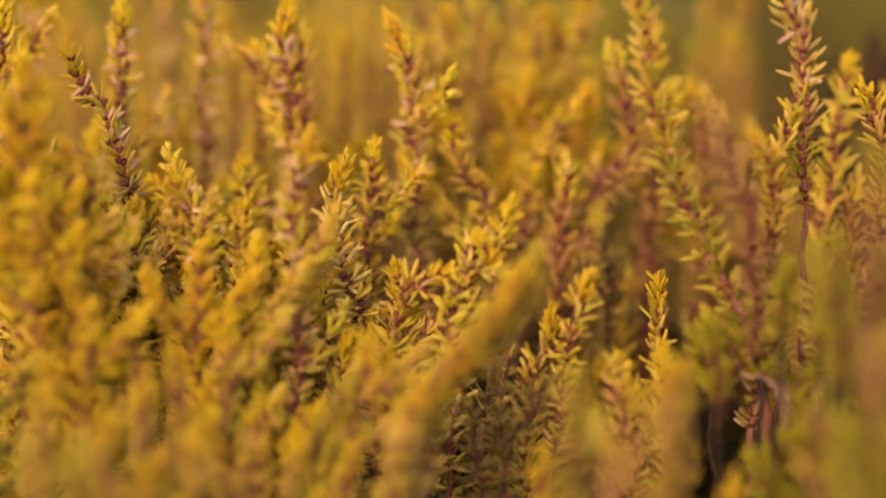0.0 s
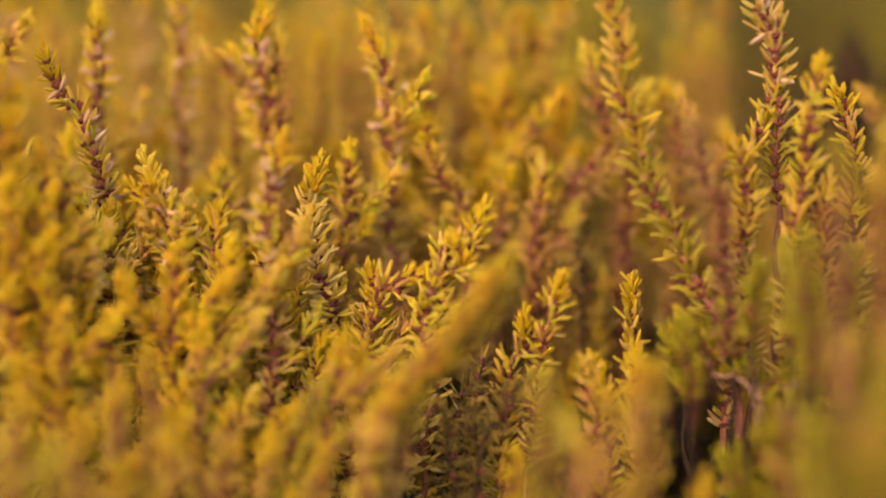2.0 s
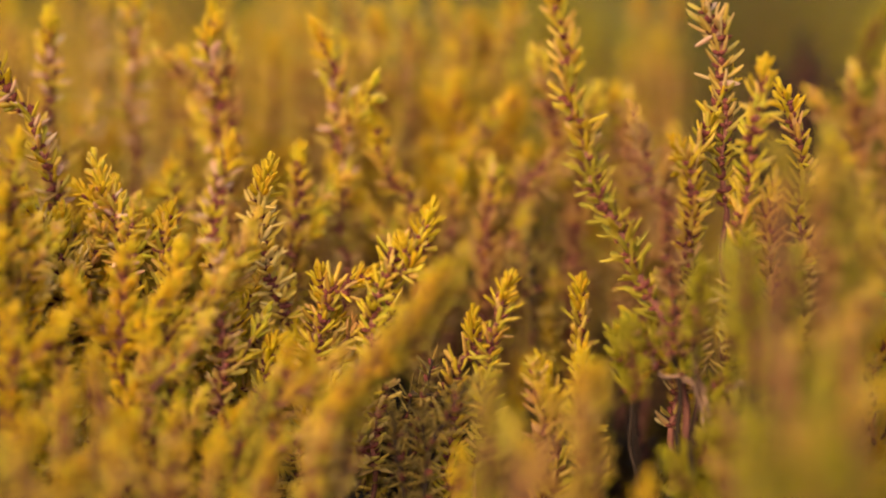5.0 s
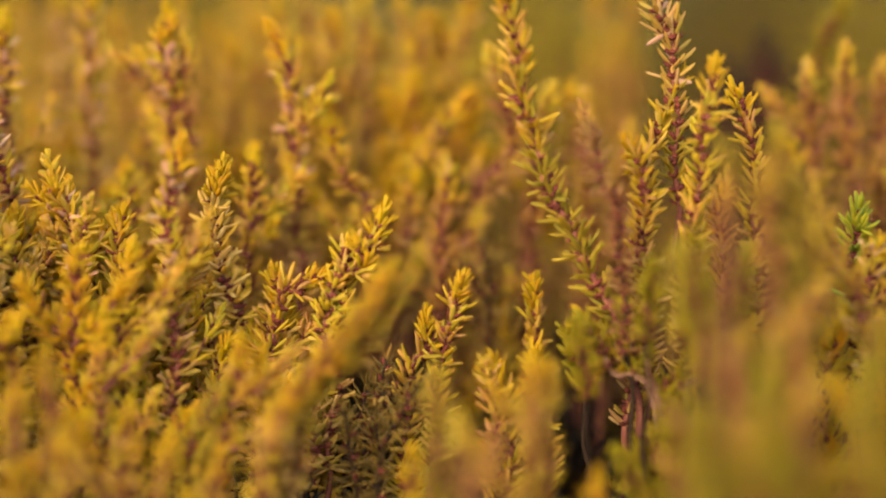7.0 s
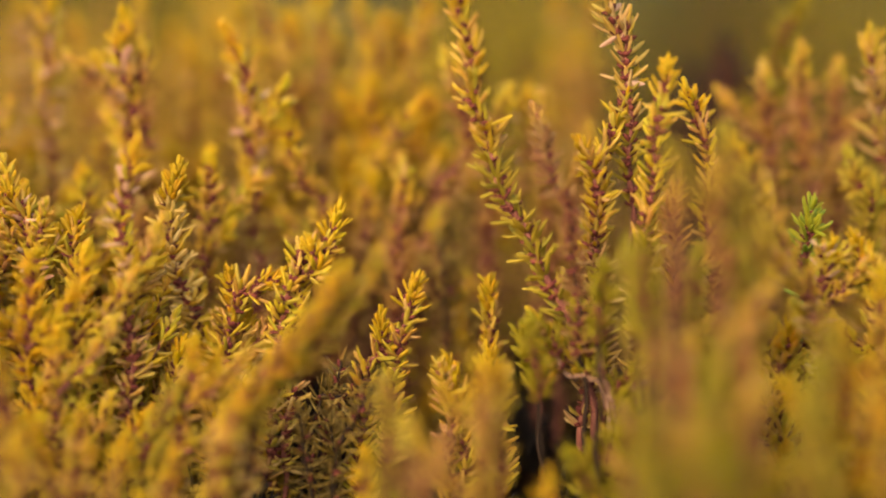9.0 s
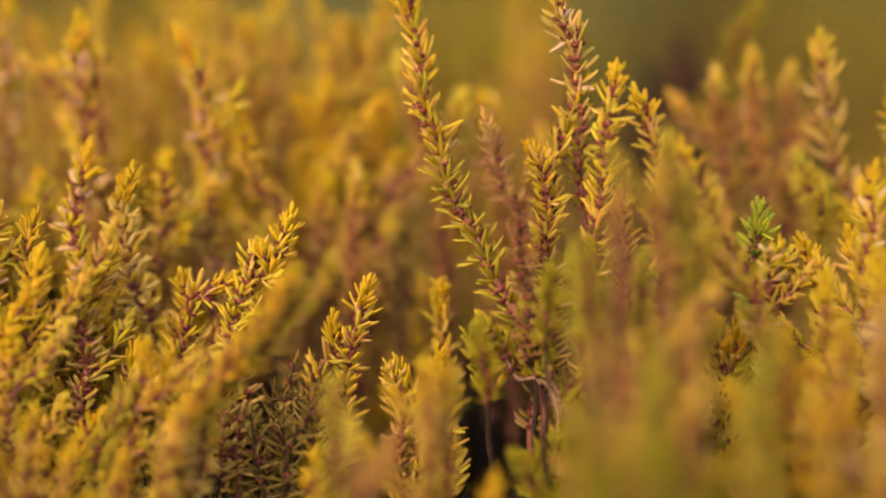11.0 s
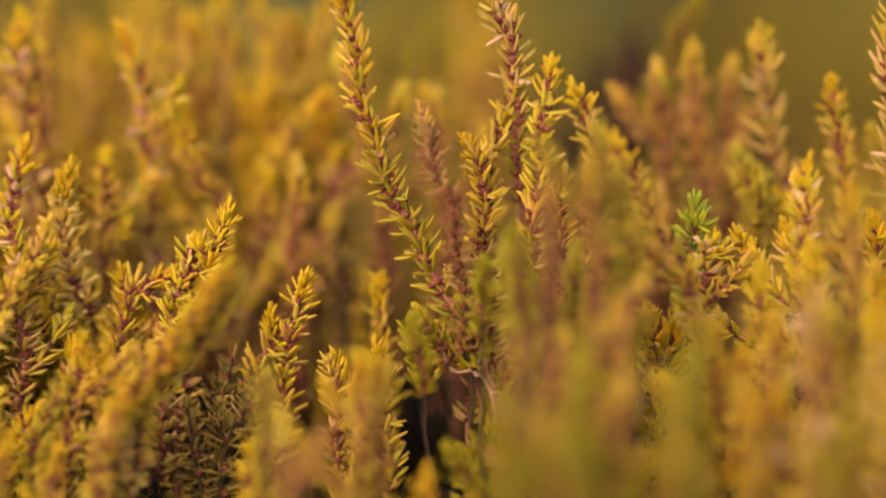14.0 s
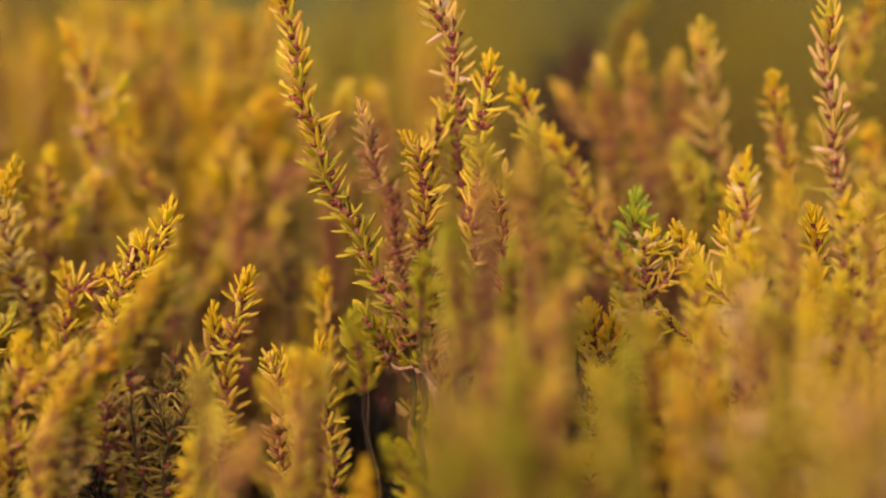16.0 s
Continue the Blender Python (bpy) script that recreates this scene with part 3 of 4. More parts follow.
shoot("olive", (0.054, 0.836, 0.357), (0.056, 0.836, 0.337), (0.057, 0.836, 0.313), 1)
shoot("rust", (0.154, 0.832, 0.380), (0.158, 0.832, 0.368), (0.164, 0.832, 0.349), 1)
shoot("rust", (0.213, 0.786, 0.349), (0.215, 0.786, 0.334), (0.217, 0.786, 0.311), 1)
shoot("sparse", (0.254, 0.788, 0.363), (0.252, 0.788, 0.344), (0.249, 0.788, 0.321), 1)
# foreground, soft
shoot("gold", (0.025, 0.734, 0.366), (0.013, 0.734, 0.347), (-0.010, 0.734, 0.310), 1.1, leafy=0.15, sprigs=0)
shoot("gold", (-0.022, 0.749, 0.339), (-0.024, 0.749, 0.326), (-0.028, 0.749, 0.304), 1)
shoot("gold", (-0.016, 0.755, 0.334), (-0.016, 0.755, 0.323), (-0.016, 0.755, 0.305), 1, leafy=0.035, sprigs=0)
shoot("gold", (-0.006, 0.717, 0.330), (-0.010, 0.717, 0.315), (-0.015, 0.717, 0.296), 1, sprigs=0)
shoot("gold", (-0.054, 0.725, 0.325), (-0.056, 0.725, 0.310), (-0.057, 0.725, 0.293), 1)
shoot("gold", (-0.086, 0.718, 0.332), (-0.088, 0.718, 0.315), (-0.088, 0.718, 0.295), 1)
shoot("gold", (-0.113, 0.702, 0.334), (-0.115, 0.702, 0.319), (-0.117, 0.702, 0.299), 1)
shoot("bright", (-0.103, 0.772, 0.367), (-0.106, 0.772, 0.348), (-0.108, 0.772, 0.319), 1)
shoot("bright", (-0.073, 0.764, 0.365), (-0.075, 0.764, 0.352), (-0.076, 0.764, 0.329), 1)
shoot("gold", (-0.058, 0.768, 0.365), (-0.060, 0.768, 0.351), (-0.062, 0.768, 0.330), 1)
shoot("bright", (-0.128, 0.758, 0.422), (-0.127, 0.758, 0.402), (-0.126, 0.758, 0.368), 1)
shoot("gold", (-0.108, 0.770, 0.399), (-0.109, 0.770, 0.386), (-0.112, 0.770, 0.363), 1)
shoot("bright", (-0.118, 0.759, 0.381), (-0.118, 0.759, 0.367), (-0.117, 0.759, 0.344), 1)
shoot("lime", (-0.101, 0.683, 0.321), (-0.101, 0.683, 0.311), (-0.102, 0.683, 0.298), 1)
shoot("gold", (-0.065, 0.752, 0.343), (-0.066, 0.752, 0.330), (-0.066, 0.752, 0.310), 1)
shoot("bright", (-0.106, 0.745, 0.349), (-0.107, 0.745, 0.334), (-0.108, 0.745, 0.315), 1)
shoot("gold", (-0.079, 0.727, 0.340), (-0.079, 0.727, 0.327), (-0.078, 0.727, 0.306), 1)
shoot("gold", (-0.071, 0.707, 0.320), (-0.071, 0.707, 0.308), (-0.071, 0.707, 0.294), 1)
shoot("bright", (0.031, 0.732, 0.309), (0.031, 0.732, 0.299), (0.030, 0.732, 0.285), 0.9)
shoot("lime", (0.039, 0.703, 0.339), (0.038, 0.703, 0.322), (0.038, 0.703, 0.300), 1)
shoot("gold", (0.066, 0.711, 0.341), (0.066, 0.711, 0.324), (0.066, 0.711, 0.298), 1)
shoot("bright", (0.086, 0.709, 0.308), (0.086, 0.709, 0.299), (0.086, 0.709, 0.289), 0.9)
shoot("moss", (0.114, 0.724, 0.367), (0.116, 0.724, 0.340), (0.118, 0.724, 0.295), 1, leafy=0.03, sprigs=0)
shoot("umber", (0.122, 0.705, 0.395), (0.123, 0.705, 0.358), (0.125, 0.705, 0.301), 1)
shoot("moss", (0.110, 0.724, 0.323), (0.111, 0.724, 0.311), (0.112, 0.724, 0.292), 1)
shoot("moss", (0.082, 0.749, 0.346), (0.083, 0.749, 0.334), (0.085, 0.749, 0.313), 0.9, leafy=0.028, sprigs=0)
shoot("moss", (0.104, 0.748, 0.363), (0.103, 0.748, 0.351), (0.103, 0.748, 0.333), 1, leafy=0.025, sprigs=0)
shoot("gold", (-0.027, 0.722, 0.311), (-0.028, 0.722, 0.301), (-0.030, 0.722, 0.287), 1)
shoot("gold", (-0.041, 0.715, 0.316), (-0.043, 0.715, 0.304), (-0.045, 0.715, 0.289), 1)
shoot("gold", (-0.096, 0.700, 0.326), (-0.096, 0.700, 0.313), (-0.096, 0.700, 0.294), 1)
shoot("lime", (0.110, 0.733, 0.372), (0.112, 0.733, 0.356), (0.114, 0.733, 0.324), 1, leafy=0.035, sprigs=0)
shoot("lime", (0.137, 0.715, 0.410), (0.139, 0.715, 0.387), (0.141, 0.715, 0.339), 1)
shoot("bright", (0.172, 0.711, 0.350), (0.172, 0.711, 0.338), (0.172, 0.711, 0.315), 1)
shoot("gold", (0.213, 0.720, 0.390), (0.214, 0.720, 0.370), (0.215, 0.720, 0.330), 1)
shoot("pink", (0.207, 0.766, 0.392), (0.206, 0.766, 0.378), (0.205, 0.766, 0.353), 1)
shoot("pink", (0.193, 0.676, 0.375), (0.195, 0.676, 0.350), (0.197, 0.676, 0.300), 1.1)
shoot("pink", (0.189, 0.697, 0.334), (0.190, 0.697, 0.318), (0.191, 0.697, 0.294), 1)
shoot("gold", (0.242, 0.739, 0.404), (0.242, 0.739, 0.375), (0.243, 0.739, 0.318), 1)
shoot("gold", (0.221, 0.700, 0.324), (0.221, 0.700, 0.312), (0.221, 0.700, 0.293), 1)
shoot("rust", (0.143, 0.706, 0.358), (0.143, 0.706, 0.334), (0.142, 0.706, 0.296), 1)
shoot("rust", (0.126, 0.705, 0.351), (0.126, 0.705, 0.327), (0.126, 0.705, 0.296), 1)
shoot("rust", (0.159, 0.692, 0.322), (0.159, 0.692, 0.311), (0.158, 0.692, 0.296), 1)
shoot("gold", (0.071, 0.719, 0.339), (0.071, 0.719, 0.321), (0.071, 0.719, 0.293), 1)
shoot("gold", (0.180, 0.711, 0.343), (0.180, 0.711, 0.325), (0.180, 0.711, 0.294), 1)
shoot("gold", (0.212, 0.720, 0.344), (0.213, 0.720, 0.326), (0.213, 0.720, 0.291), 1)
shoot("rust", (0.232, 0.711, 0.342), (0.233, 0.711, 0.325), (0.233, 0.711, 0.293), 1)
shoot("moss", (0.137, 0.721, 0.351), (0.136, 0.721, 0.330), (0.136, 0.721, 0.299), 1)
shoot("gold", (0.226, 0.747, 0.361), (0.226, 0.747, 0.345), (0.226, 0.747, 0.320), 1)
shoot("gold", (0.233, 0.738, 0.357), (0.233, 0.738, 0.340), (0.235, 0.738, 0.311), 1)
shoot("lime", (0.119, 0.731, 0.362), (0.120, 0.731, 0.348), (0.124, 0.731, 0.325), 1, leafy=0.035, sprigs=0)
shoot("rust", (0.236, 0.683, 0.321), (0.236, 0.683, 0.309), (0.235, 0.683, 0.294), 1)
shoot("lime", (0.145, 0.691, 0.317), (0.145, 0.691, 0.307), (0.145, 0.691, 0.293), 1)
shoot("bright", (-0.123, 0.761, 0.415), (-0.124, 0.761, 0.400), (-0.124, 0.761, 0.372), 1)
shoot("bright", (-0.134, 0.764, 0.408), (-0.133, 0.764, 0.390), (-0.132, 0.764, 0.362), 1)
shoot("gold", (-0.117, 0.766, 0.396), (-0.116, 0.766, 0.383), (-0.115, 0.766, 0.358), 1)
shoot("bright", (-0.124, 0.752, 0.387), (-0.123, 0.752, 0.373), (-0.123, 0.752, 0.345), 1)
shoot("dense", (-0.112, 0.777, 0.371), (-0.112, 0.777, 0.356), (-0.111, 0.777, 0.333), 1)
shoot("gold", (-0.094, 0.753, 0.345), (-0.094, 0.753, 0.331), (-0.093, 0.753, 0.310), 1)
shoot("rust", (0.134, 0.713, 0.399), (0.135, 0.713, 0.380), (0.137, 0.713, 0.336), 1)
shoot("lime", (0.144, 0.721, 0.395), (0.145, 0.721, 0.374), (0.147, 0.721, 0.334), 1)
shoot("lime", (0.132, 0.740, 0.369), (0.131, 0.740, 0.355), (0.133, 0.740, 0.319), 1)
shoot("moss", (0.113, 0.714, 0.379), (0.115, 0.714, 0.356), (0.118, 0.714, 0.312), 1, leafy=0.045, sprigs=0)
shoot("moss", (0.128, 0.722, 0.354), (0.128, 0.722, 0.337), (0.128, 0.722, 0.303), 1)
shoot("rust", (0.204, 0.706, 0.357), (0.205, 0.706, 0.337), (0.207, 0.706, 0.295), 1)
shoot("gold", (0.188, 0.705, 0.354), (0.188, 0.705, 0.333), (0.188, 0.705, 0.295), 1)
shoot("gold", (0.237, 0.755, 0.380), (0.238, 0.755, 0.360), (0.241, 0.755, 0.327), 1)
shoot("pink", (0.217, 0.690, 0.357), (0.218, 0.690, 0.333), (0.220, 0.690, 0.299), 1)
shoot("gold", (0.189, 0.747, 0.362), (0.190, 0.747, 0.345), (0.191, 0.747, 0.320), 1)
shoot("gold", (0.206, 0.749, 0.368), (0.207, 0.749, 0.352), (0.209, 0.749, 0.323), 1)
# a dark gap at the back: its shade is painted as near-black shoots
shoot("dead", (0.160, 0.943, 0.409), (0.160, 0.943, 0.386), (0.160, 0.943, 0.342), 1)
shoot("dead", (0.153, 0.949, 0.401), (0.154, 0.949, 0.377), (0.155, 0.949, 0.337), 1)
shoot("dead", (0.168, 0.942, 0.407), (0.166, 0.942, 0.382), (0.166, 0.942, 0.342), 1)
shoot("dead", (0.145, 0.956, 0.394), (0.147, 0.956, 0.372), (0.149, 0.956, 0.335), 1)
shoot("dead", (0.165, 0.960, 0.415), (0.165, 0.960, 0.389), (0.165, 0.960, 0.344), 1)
shoot("gold", (-0.054, 0.899, 0.437), (-0.053, 0.899, 0.407), (-0.052, 0.899, 0.364), 1)
shoot("gold", (-0.020, 0.914, 0.432), (-0.020, 0.914, 0.402), (-0.020, 0.914, 0.362), 1)
shoot("gold", (0.049, 0.883, 0.438), (0.048, 0.883, 0.418), (0.045, 0.883, 0.384), 1)
shoot("gold", (0.017, 0.904, 0.420), (0.017, 0.904, 0.395), (0.019, 0.904, 0.358), 1)
shoot("gold", (-0.008, 0.875, 0.394), (-0.008, 0.875, 0.374), (-0.007, 0.875, 0.348), 1)
shoot("bright", (0.021, 0.730, 0.362), (0.009, 0.730, 0.342), (-0.013, 0.730, 0.307), 1, leafy=0.14, sprigs=0)
shoot("gold", (0.100, 0.955, 0.433), (0.104, 0.955, 0.397), (0.109, 0.955, 0.338), 1)
shoot("gold", (0.113, 0.963, 0.431), (0.115, 0.963, 0.396), (0.119, 0.963, 0.336), 1)
shoot("gold", (0.097, 0.967, 0.410), (0.099, 0.967, 0.380), (0.103, 0.967, 0.333), 1)
shoot("moss", (0.086, 0.977, 0.418), (0.087, 0.977, 0.387), (0.090, 0.977, 0.338), 1)
shoot("moss", (0.049, 0.975, 0.411), (0.049, 0.975, 0.383), (0.051, 0.975, 0.338), 1)
shoot("moss", (0.067, 0.993, 0.421), (0.068, 0.993, 0.385), (0.069, 0.993, 0.335), 1)
shoot("bright", (-0.113, 0.755, 0.359), (-0.113, 0.755, 0.345), (-0.113, 0.755, 0.323), 1)
shoot("lime", (0.028, 0.737, 0.360), (0.017, 0.737, 0.343), (-0.005, 0.737, 0.308), 1, leafy=0.13, sprigs=0)
shoot("olive", (0.033, 0.759, 0.324), (0.026, 0.759, 0.312), (0.020, 0.759, 0.293), 1, sprigs=0, single=True)
shoot("olive", (0.009, 0.760, 0.316), (0.011, 0.760, 0.302), (0.012, 0.760, 0.280), 1, sprigs=0, single=True)
shoot("olive", (0.019, 0.769, 0.309), (0.020, 0.769, 0.296), (0.020, 0.769, 0.276), 1, sprigs=0, single=True)
shoot("olive", (0.010, 0.774, 0.304), (0.013, 0.774, 0.291), (0.015, 0.774, 0.270), 1, sprigs=0, single=True)
shoot("twig", (0.084, 0.765, 0.344), (0.094, 0.765, 0.327), (0.108, 0.765, 0.309), 1, leafy=0.022, sprigs=0)
shoot("twig", (0.097, 0.767, 0.345), (0.101, 0.767, 0.326), (0.108, 0.767, 0.308), 1, leafy=0.022, sprigs=0)
shoot("twig", (0.113, 0.759, 0.328), (0.107, 0.759, 0.320), (0.109, 0.759, 0.310), 0.9, leafy=0.012)


shoot("olive", (0.022, 0.785, 0.327), (0.019, 0.785, 0.316), (0.014, 0.785, 0.300), 0.95, leafy=0.05, sprigs=1)
shoot("olive", (0.030, 0.783, 0.325), (0.026, 0.783, 0.315), (0.022, 0.783, 0.299), 0.95, leafy=0.05, sprigs=1)
shoot("olive", (0.015, 0.787, 0.316), (0.012, 0.787, 0.305), (0.008, 0.787, 0.290), 1, single=True, sprigs=0)
shoot("moss", (0.101, 0.752, 0.306), (0.102, 0.752, 0.295), (0.103, 0.752, 0.279), 0.95, leafy=0.05, sprigs=2)
shoot("lime", (0.106, 0.756, 0.308), (0.107, 0.756, 0.297), (0.108, 0.756, 0.280), 0.95, leafy=0.05, sprigs=2)
shoot("moss", (0.111, 0.750, 0.312), (0.112, 0.750, 0.301), (0.113, 0.750, 0.284), 0.95, leafy=0.05, sprigs=2)
shoot("lime", (0.098, 0.748, 0.299), (0.099, 0.748, 0.288), (0.099, 0.748, 0.272), 0.95, leafy=0.05, sprigs=2)
shoot("moss", (0.116, 0.752, 0.305), (0.116, 0.752, 0.294), (0.117, 0.752, 0.277), 0.95, leafy=0.05, sprigs=2)
# bright tufts among the far shoots
shoot("bright", (0.039, 0.892, 0.427), (0.040, 0.892, 0.411), (0.041, 0.892, 0.388), 1.05, leafy=0.06, sprigs=4)
shoot("bright", (0.030, 0.871, 0.409), (0.030, 0.871, 0.394), (0.031, 0.871, 0.371), 1.05, leafy=0.06, sprigs=4)
shoot("bright", (-0.001, 0.885, 0.401), (-0.000, 0.885, 0.386), (0.000, 0.885, 0.362), 1.05, leafy=0.06, sprigs=4)
shoot("bright", (0.002, 0.905, 0.426), (0.003, 0.905, 0.410), (0.004, 0.905, 0.386), 1.05, leafy=0.06, sprigs=4)
shoot("bright", (0.019, 0.880, 0.383), (0.020, 0.880, 0.368), (0.021, 0.880, 0.344), 1.05, leafy=0.06, sprigs=4)
shoot("bright", (-0.039, 0.930, 0.414), (-0.039, 0.930, 0.398), (-0.038, 0.930, 0.374), 1.05, leafy=0.06, sprigs=4)
shoot("bright", (-0.101, 0.875, 0.384), (-0.101, 0.875, 0.369), (-0.101, 0.875, 0.345), 1.05, leafy=0.06, sprigs=4)
shoot("bright", (-0.044, 0.885, 0.383), (-0.043, 0.885, 0.367), (-0.043, 0.885, 0.343), 1.05, leafy=0.06, sprigs=4)
shoot("bright", (0.050, 0.870, 0.404), (0.050, 0.870, 0.389), (0.051, 0.870, 0.366), 1.05, leafy=0.06, sprigs=4)
# short leafy shoots crowded between the named ones, low on the side where the bed is closed
crowd = random.Random(31)
for k in range(46):
    x, y = crowd.uniform(-0.150, -0.004), crowd.uniform(0.784, 0.832)
    z, lean = crowd.uniform(0.296, 0.352) + 0.2 * (y - 0.79), crowd.gauss(0, 0.35)
    shoot(crowd.choice(("gold", "gold", "gold", "dense", "rust", "pink")), (x, y, z), (x - 0.014 * lean, y + crowd.gauss(0, 0.002), z - 0.014), (x - 0.026 * lean, y, z - 0.036), crowd.uniform(0.85, 1.0), sprigs=2)

for k in range(15):
    x, y = crowd.uniform(-0.135, -0.010), crowd.uniform(0.742, 0.768)
    z, lean = crowd.uniform(0.300, 0.338), crowd.gauss(0, 0.35)
    shoot(crowd.choice(("gold", "bright", "lime")), (x, y, z), (x - 0.014 * lean, y, z - 0.014), (x - 0.026 * lean, y, z - 0.036), crowd.uniform(0.85, 1.0), sprigs=2)


# ---- the rest of the bed: lower and farther shoots ----
def stock_shoot(kind, height, lean):
    """A shoot at the origin to copy from."""
    return shoot(kind, (lean, 0, height), (lean * 0.7, 0.002, height - 0.05), (lean * 0.35, 0, height - 0.12), 1.0, leafy=0.085, shape=FAR_NEEDLE, sprigs=2, plain=True)


def sow(name, label, stock, count, xs, ys, tops, seed):
    """One mass of shoots too many to count over a stretch of the bed; tops(x, y, r) gives the height of a tip."""
    r = random.Random(seed)
    pieces = []
    for k in range(count):
        x, y = r.uniform(*xs), r.uniform(*ys)
        arrays, height = r.choice(stock)
        k = max(0.4, tops(x, y, r) / height)
        m = pose(x, y, -0.005, r.gauss(0, 2), r.gauss(0, 2), r.uniform(0, 360)) @ Matrix.Diagonal((0.5 + 0.5 * k, 0.5 + 0.5 * k, k, 1))
        m = np.array(m)
        for co, idx, start, mat in arrays:
            pieces.append((co @ m[:3, :3].T + m[:3, 3], idx, start, mat))
    return tagged(new(name, joined(name, pieces)), label, "heather", "", "stuff")


def make_stock(rows):
    made = []
    for kind, height, lean in rows:
        ob = stock_shoot(kind, height, lean)
        made.append((gathered(ob), height))
        for o in (*ob.children_recursive, ob):
            bpy.data.objects.remove(o)
    return made


stock = make_stock((("gold", 0.36, 0.03), ("gold", 0.38, -0.02), ("pink", 0.36, 0.02), ("rust", 0.35, -0.03), ("lime", 0.36, 0.03), ("gold", 0.37, 0.0), ("gold", 0.36, -0.04)))
rust_stock = make_stock((("lime", 0.36, 0.03), ("rust", 0.35, -0.03), ("umber", 0.36, 0.0), ("moss", 0.34, 0.02)))
shade_stock = make_stock((("dead", 0.30, 0.03), ("dead", 0.28, -0.02), ("dusk", 0.29, 0.0)))
low_stock = make_stock((("olive", 0.28, 0.03), ("gold", 0.28, -0.03), ("rust", 0.28, 0.02), ("olive", 0.27, -0.01), ("gold", 0.28, 0.04)))


def before(x, y, r):
    """The tops of the nearest rows, higher on one side."""
    top = 0.318 if x < -0.01 else 0.275 if x < 0.035 else 0.322 if x < 0.065 else 0.30 if x < 0.10 else 0.345 if x < 0.19 else 0.358
    return 0.5 - (0.5 - top) * y / 0.69 - abs(r.gauss(0, 0.018))


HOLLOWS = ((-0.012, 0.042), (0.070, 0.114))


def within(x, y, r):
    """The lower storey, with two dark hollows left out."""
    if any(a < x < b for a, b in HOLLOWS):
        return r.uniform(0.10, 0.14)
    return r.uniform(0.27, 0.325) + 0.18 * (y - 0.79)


def behind(x, y, r):
    """The rows behind: tall on one side, lower on the other."""
    return r.uniform(0.35, 0.43) if x < 0.035 else r.uniform(0.29, 0.34)


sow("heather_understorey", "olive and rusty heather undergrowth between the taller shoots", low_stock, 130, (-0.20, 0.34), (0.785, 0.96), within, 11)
# Extra growth fills each hollow; its dark colour stands in for the shade there.
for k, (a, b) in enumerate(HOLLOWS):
    sow("heather_dead_growth", "heather growth deep in a hollow, with the shade put into its colour", shade_stock, 44, (a, b), (0.782, 0.91), lambda x, y, r: r.uniform(0.262, 0.297) + 0.12 * (y - 0.80), 21 + k)
sow("heather_thicket", "golden heather thicket behind the taller shoots", stock, 180, (-0.34, 0.52), (0.95, 1.30), behind, 12)
sow("heather_fringe", "golden heather shoots crowded along the front of the bed", stock, 14, (-0.16, 0.085), (0.60, 0.72), before, 13)
sow("heather_fringe", "dull golden and mossy heather shoots along the front of the bed", rust_stock, 9, (0.122, 0.142), (0.60, 0.72), before, 14)
sow("heather_fringe", "golden heather shoots crowded along the front of the bed", stock + rust_stock, 30, (0.162, 0.30), (0.60, 0.72), before, 15)


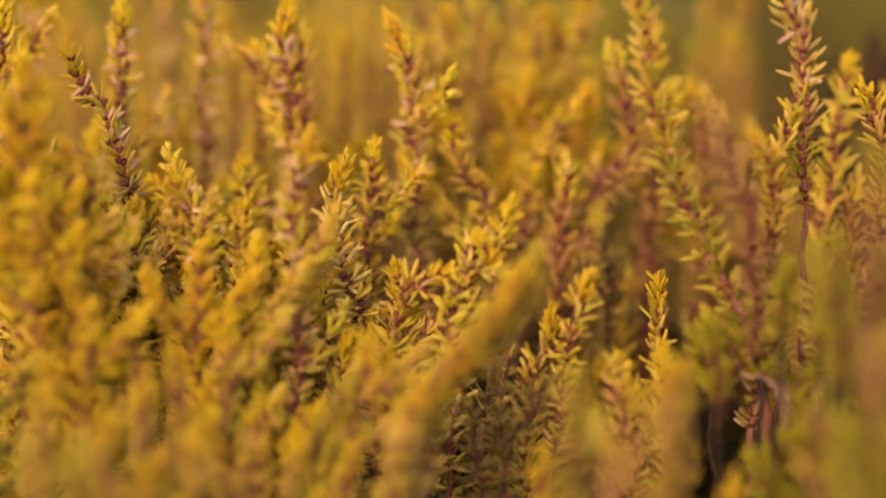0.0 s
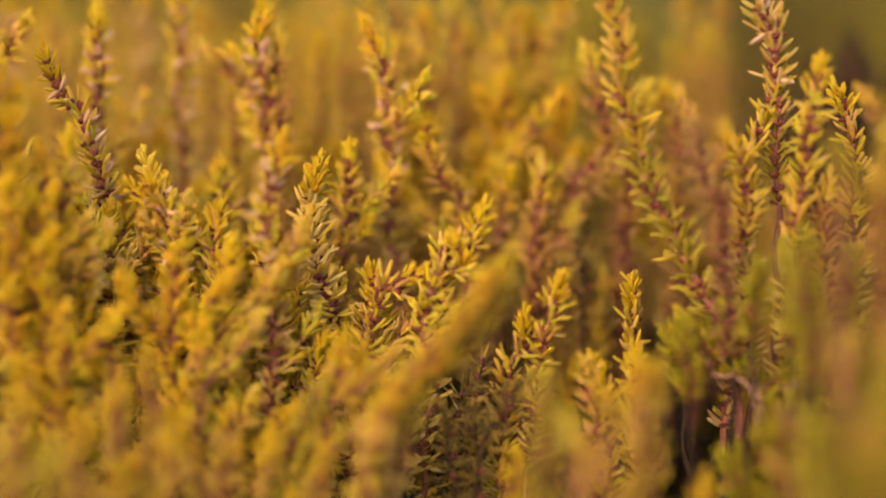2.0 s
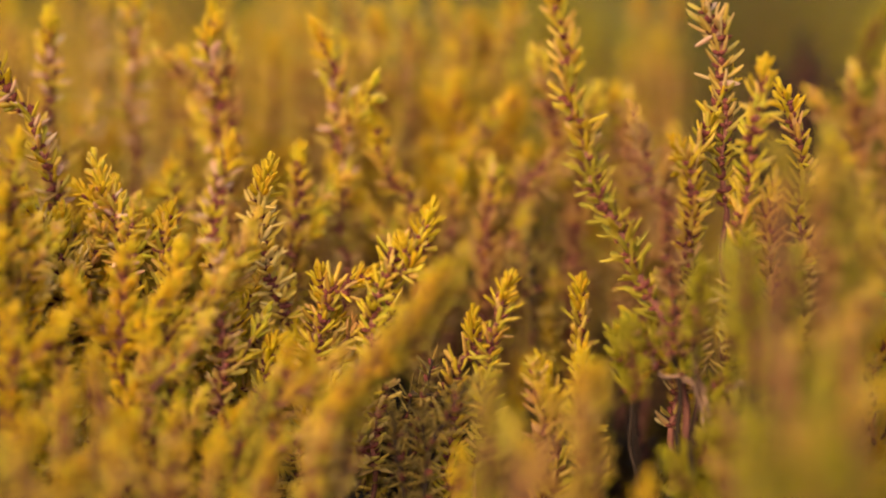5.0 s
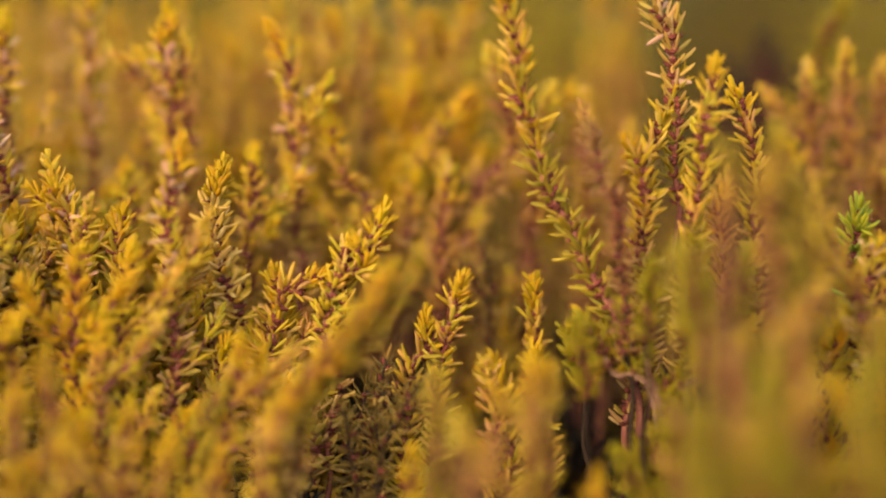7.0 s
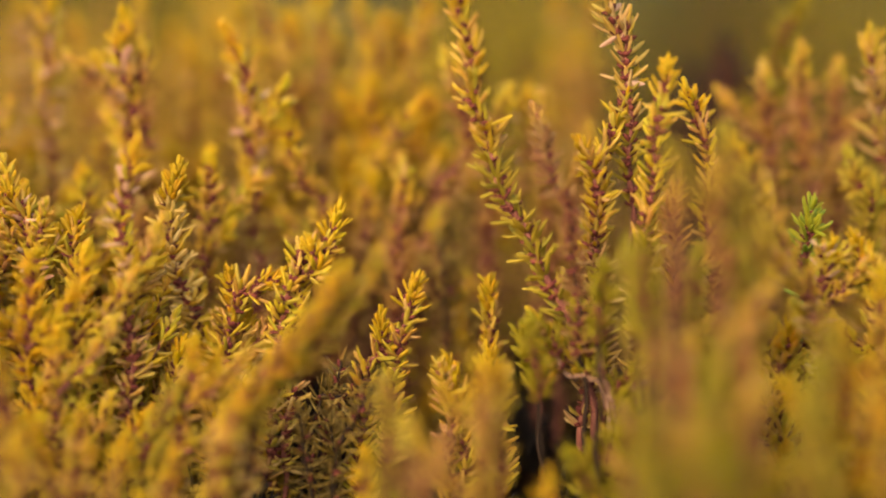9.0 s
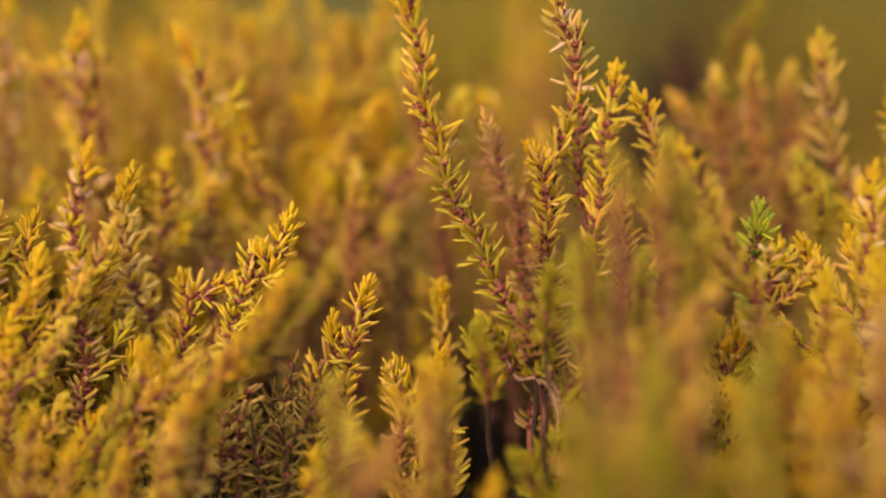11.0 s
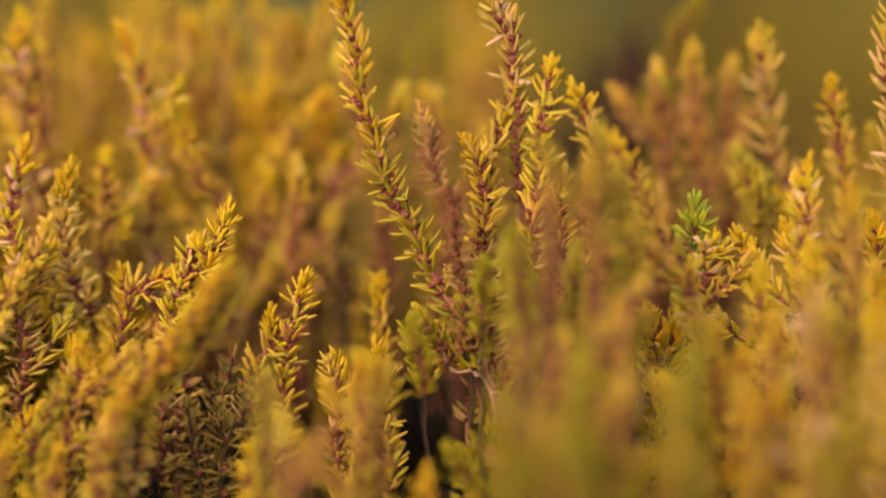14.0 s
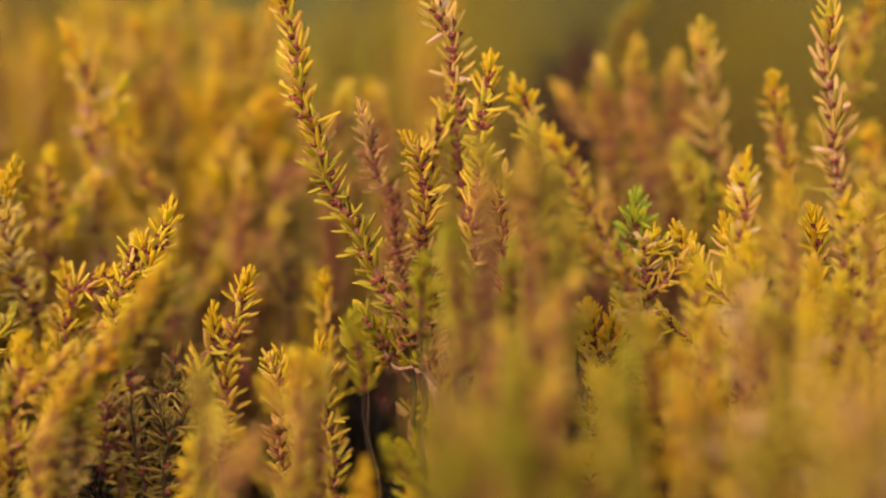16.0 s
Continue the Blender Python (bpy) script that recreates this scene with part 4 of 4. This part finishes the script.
def heather_bush(kind, seed, height, spread):
    """A whole rounded heather plant for the distance: many leafy shoots on one rootstock."""
    r = np.random.default_rng(seed)
    tip_mat, mid_mat, old_mat = KINDS[kind][:3]
    thing = tagged(new("heather_bush"), "rounded %s heather bush farther back in the bed" % {"gold": "golden", "dusk": "dusky olive", "moss": "moss green"}[kind], "heather", "heather bushes behind")
    stems, tips, sides = [], [], []
    for k in range(46):
        a, q = r.uniform(0, math.tau), math.sqrt(r.uniform(0, 1))
        top = np.array([spread * q * math.cos(a), spread * q * math.sin(a), height * (1 - 0.35 * q * q) * r.uniform(0.85, 1.05)])
        foot = top * (0.15, 0.15, 0)
        axis = (top - foot) / np.linalg.norm(top - foot)
        x = np.cross(axis, (0.3, 0.9, 0.2))
        x /= np.linalg.norm(x)
        y = np.cross(axis, x)
        stems.append(np.column_stack([x * 0.0015, y * 0.0015, top - foot, foot]))
        for i in range(24):
            t = i / 24
            at = top - axis * (0.2 * t)
            b = i * 2.4
            d = axis * 0.65 + 0.76 * (x * math.cos(b) + y * math.sin(b))
            side = np.cross(d, axis)
            side /= np.linalg.norm(side)
            row = np.column_stack([side * 0.0024, np.cross(d, side) * 0.0024, d * 0.015, at])
            (tips if i < 4 else sides).append(row)
    part("rootstock", scattered("rootstock", FAR_NEEDLE, np.array(stems), BARK), thing, "", "stuff")
    part("tip_tuft", scattered("tip_tuft", FAR_NEEDLE, np.array(tips), tip_mat), thing, "", "stuff")
    part("foliage", scattered("foliage", FAR_NEEDLE, np.array(sides), mid_mat), thing, "", "stuff")
    return thing


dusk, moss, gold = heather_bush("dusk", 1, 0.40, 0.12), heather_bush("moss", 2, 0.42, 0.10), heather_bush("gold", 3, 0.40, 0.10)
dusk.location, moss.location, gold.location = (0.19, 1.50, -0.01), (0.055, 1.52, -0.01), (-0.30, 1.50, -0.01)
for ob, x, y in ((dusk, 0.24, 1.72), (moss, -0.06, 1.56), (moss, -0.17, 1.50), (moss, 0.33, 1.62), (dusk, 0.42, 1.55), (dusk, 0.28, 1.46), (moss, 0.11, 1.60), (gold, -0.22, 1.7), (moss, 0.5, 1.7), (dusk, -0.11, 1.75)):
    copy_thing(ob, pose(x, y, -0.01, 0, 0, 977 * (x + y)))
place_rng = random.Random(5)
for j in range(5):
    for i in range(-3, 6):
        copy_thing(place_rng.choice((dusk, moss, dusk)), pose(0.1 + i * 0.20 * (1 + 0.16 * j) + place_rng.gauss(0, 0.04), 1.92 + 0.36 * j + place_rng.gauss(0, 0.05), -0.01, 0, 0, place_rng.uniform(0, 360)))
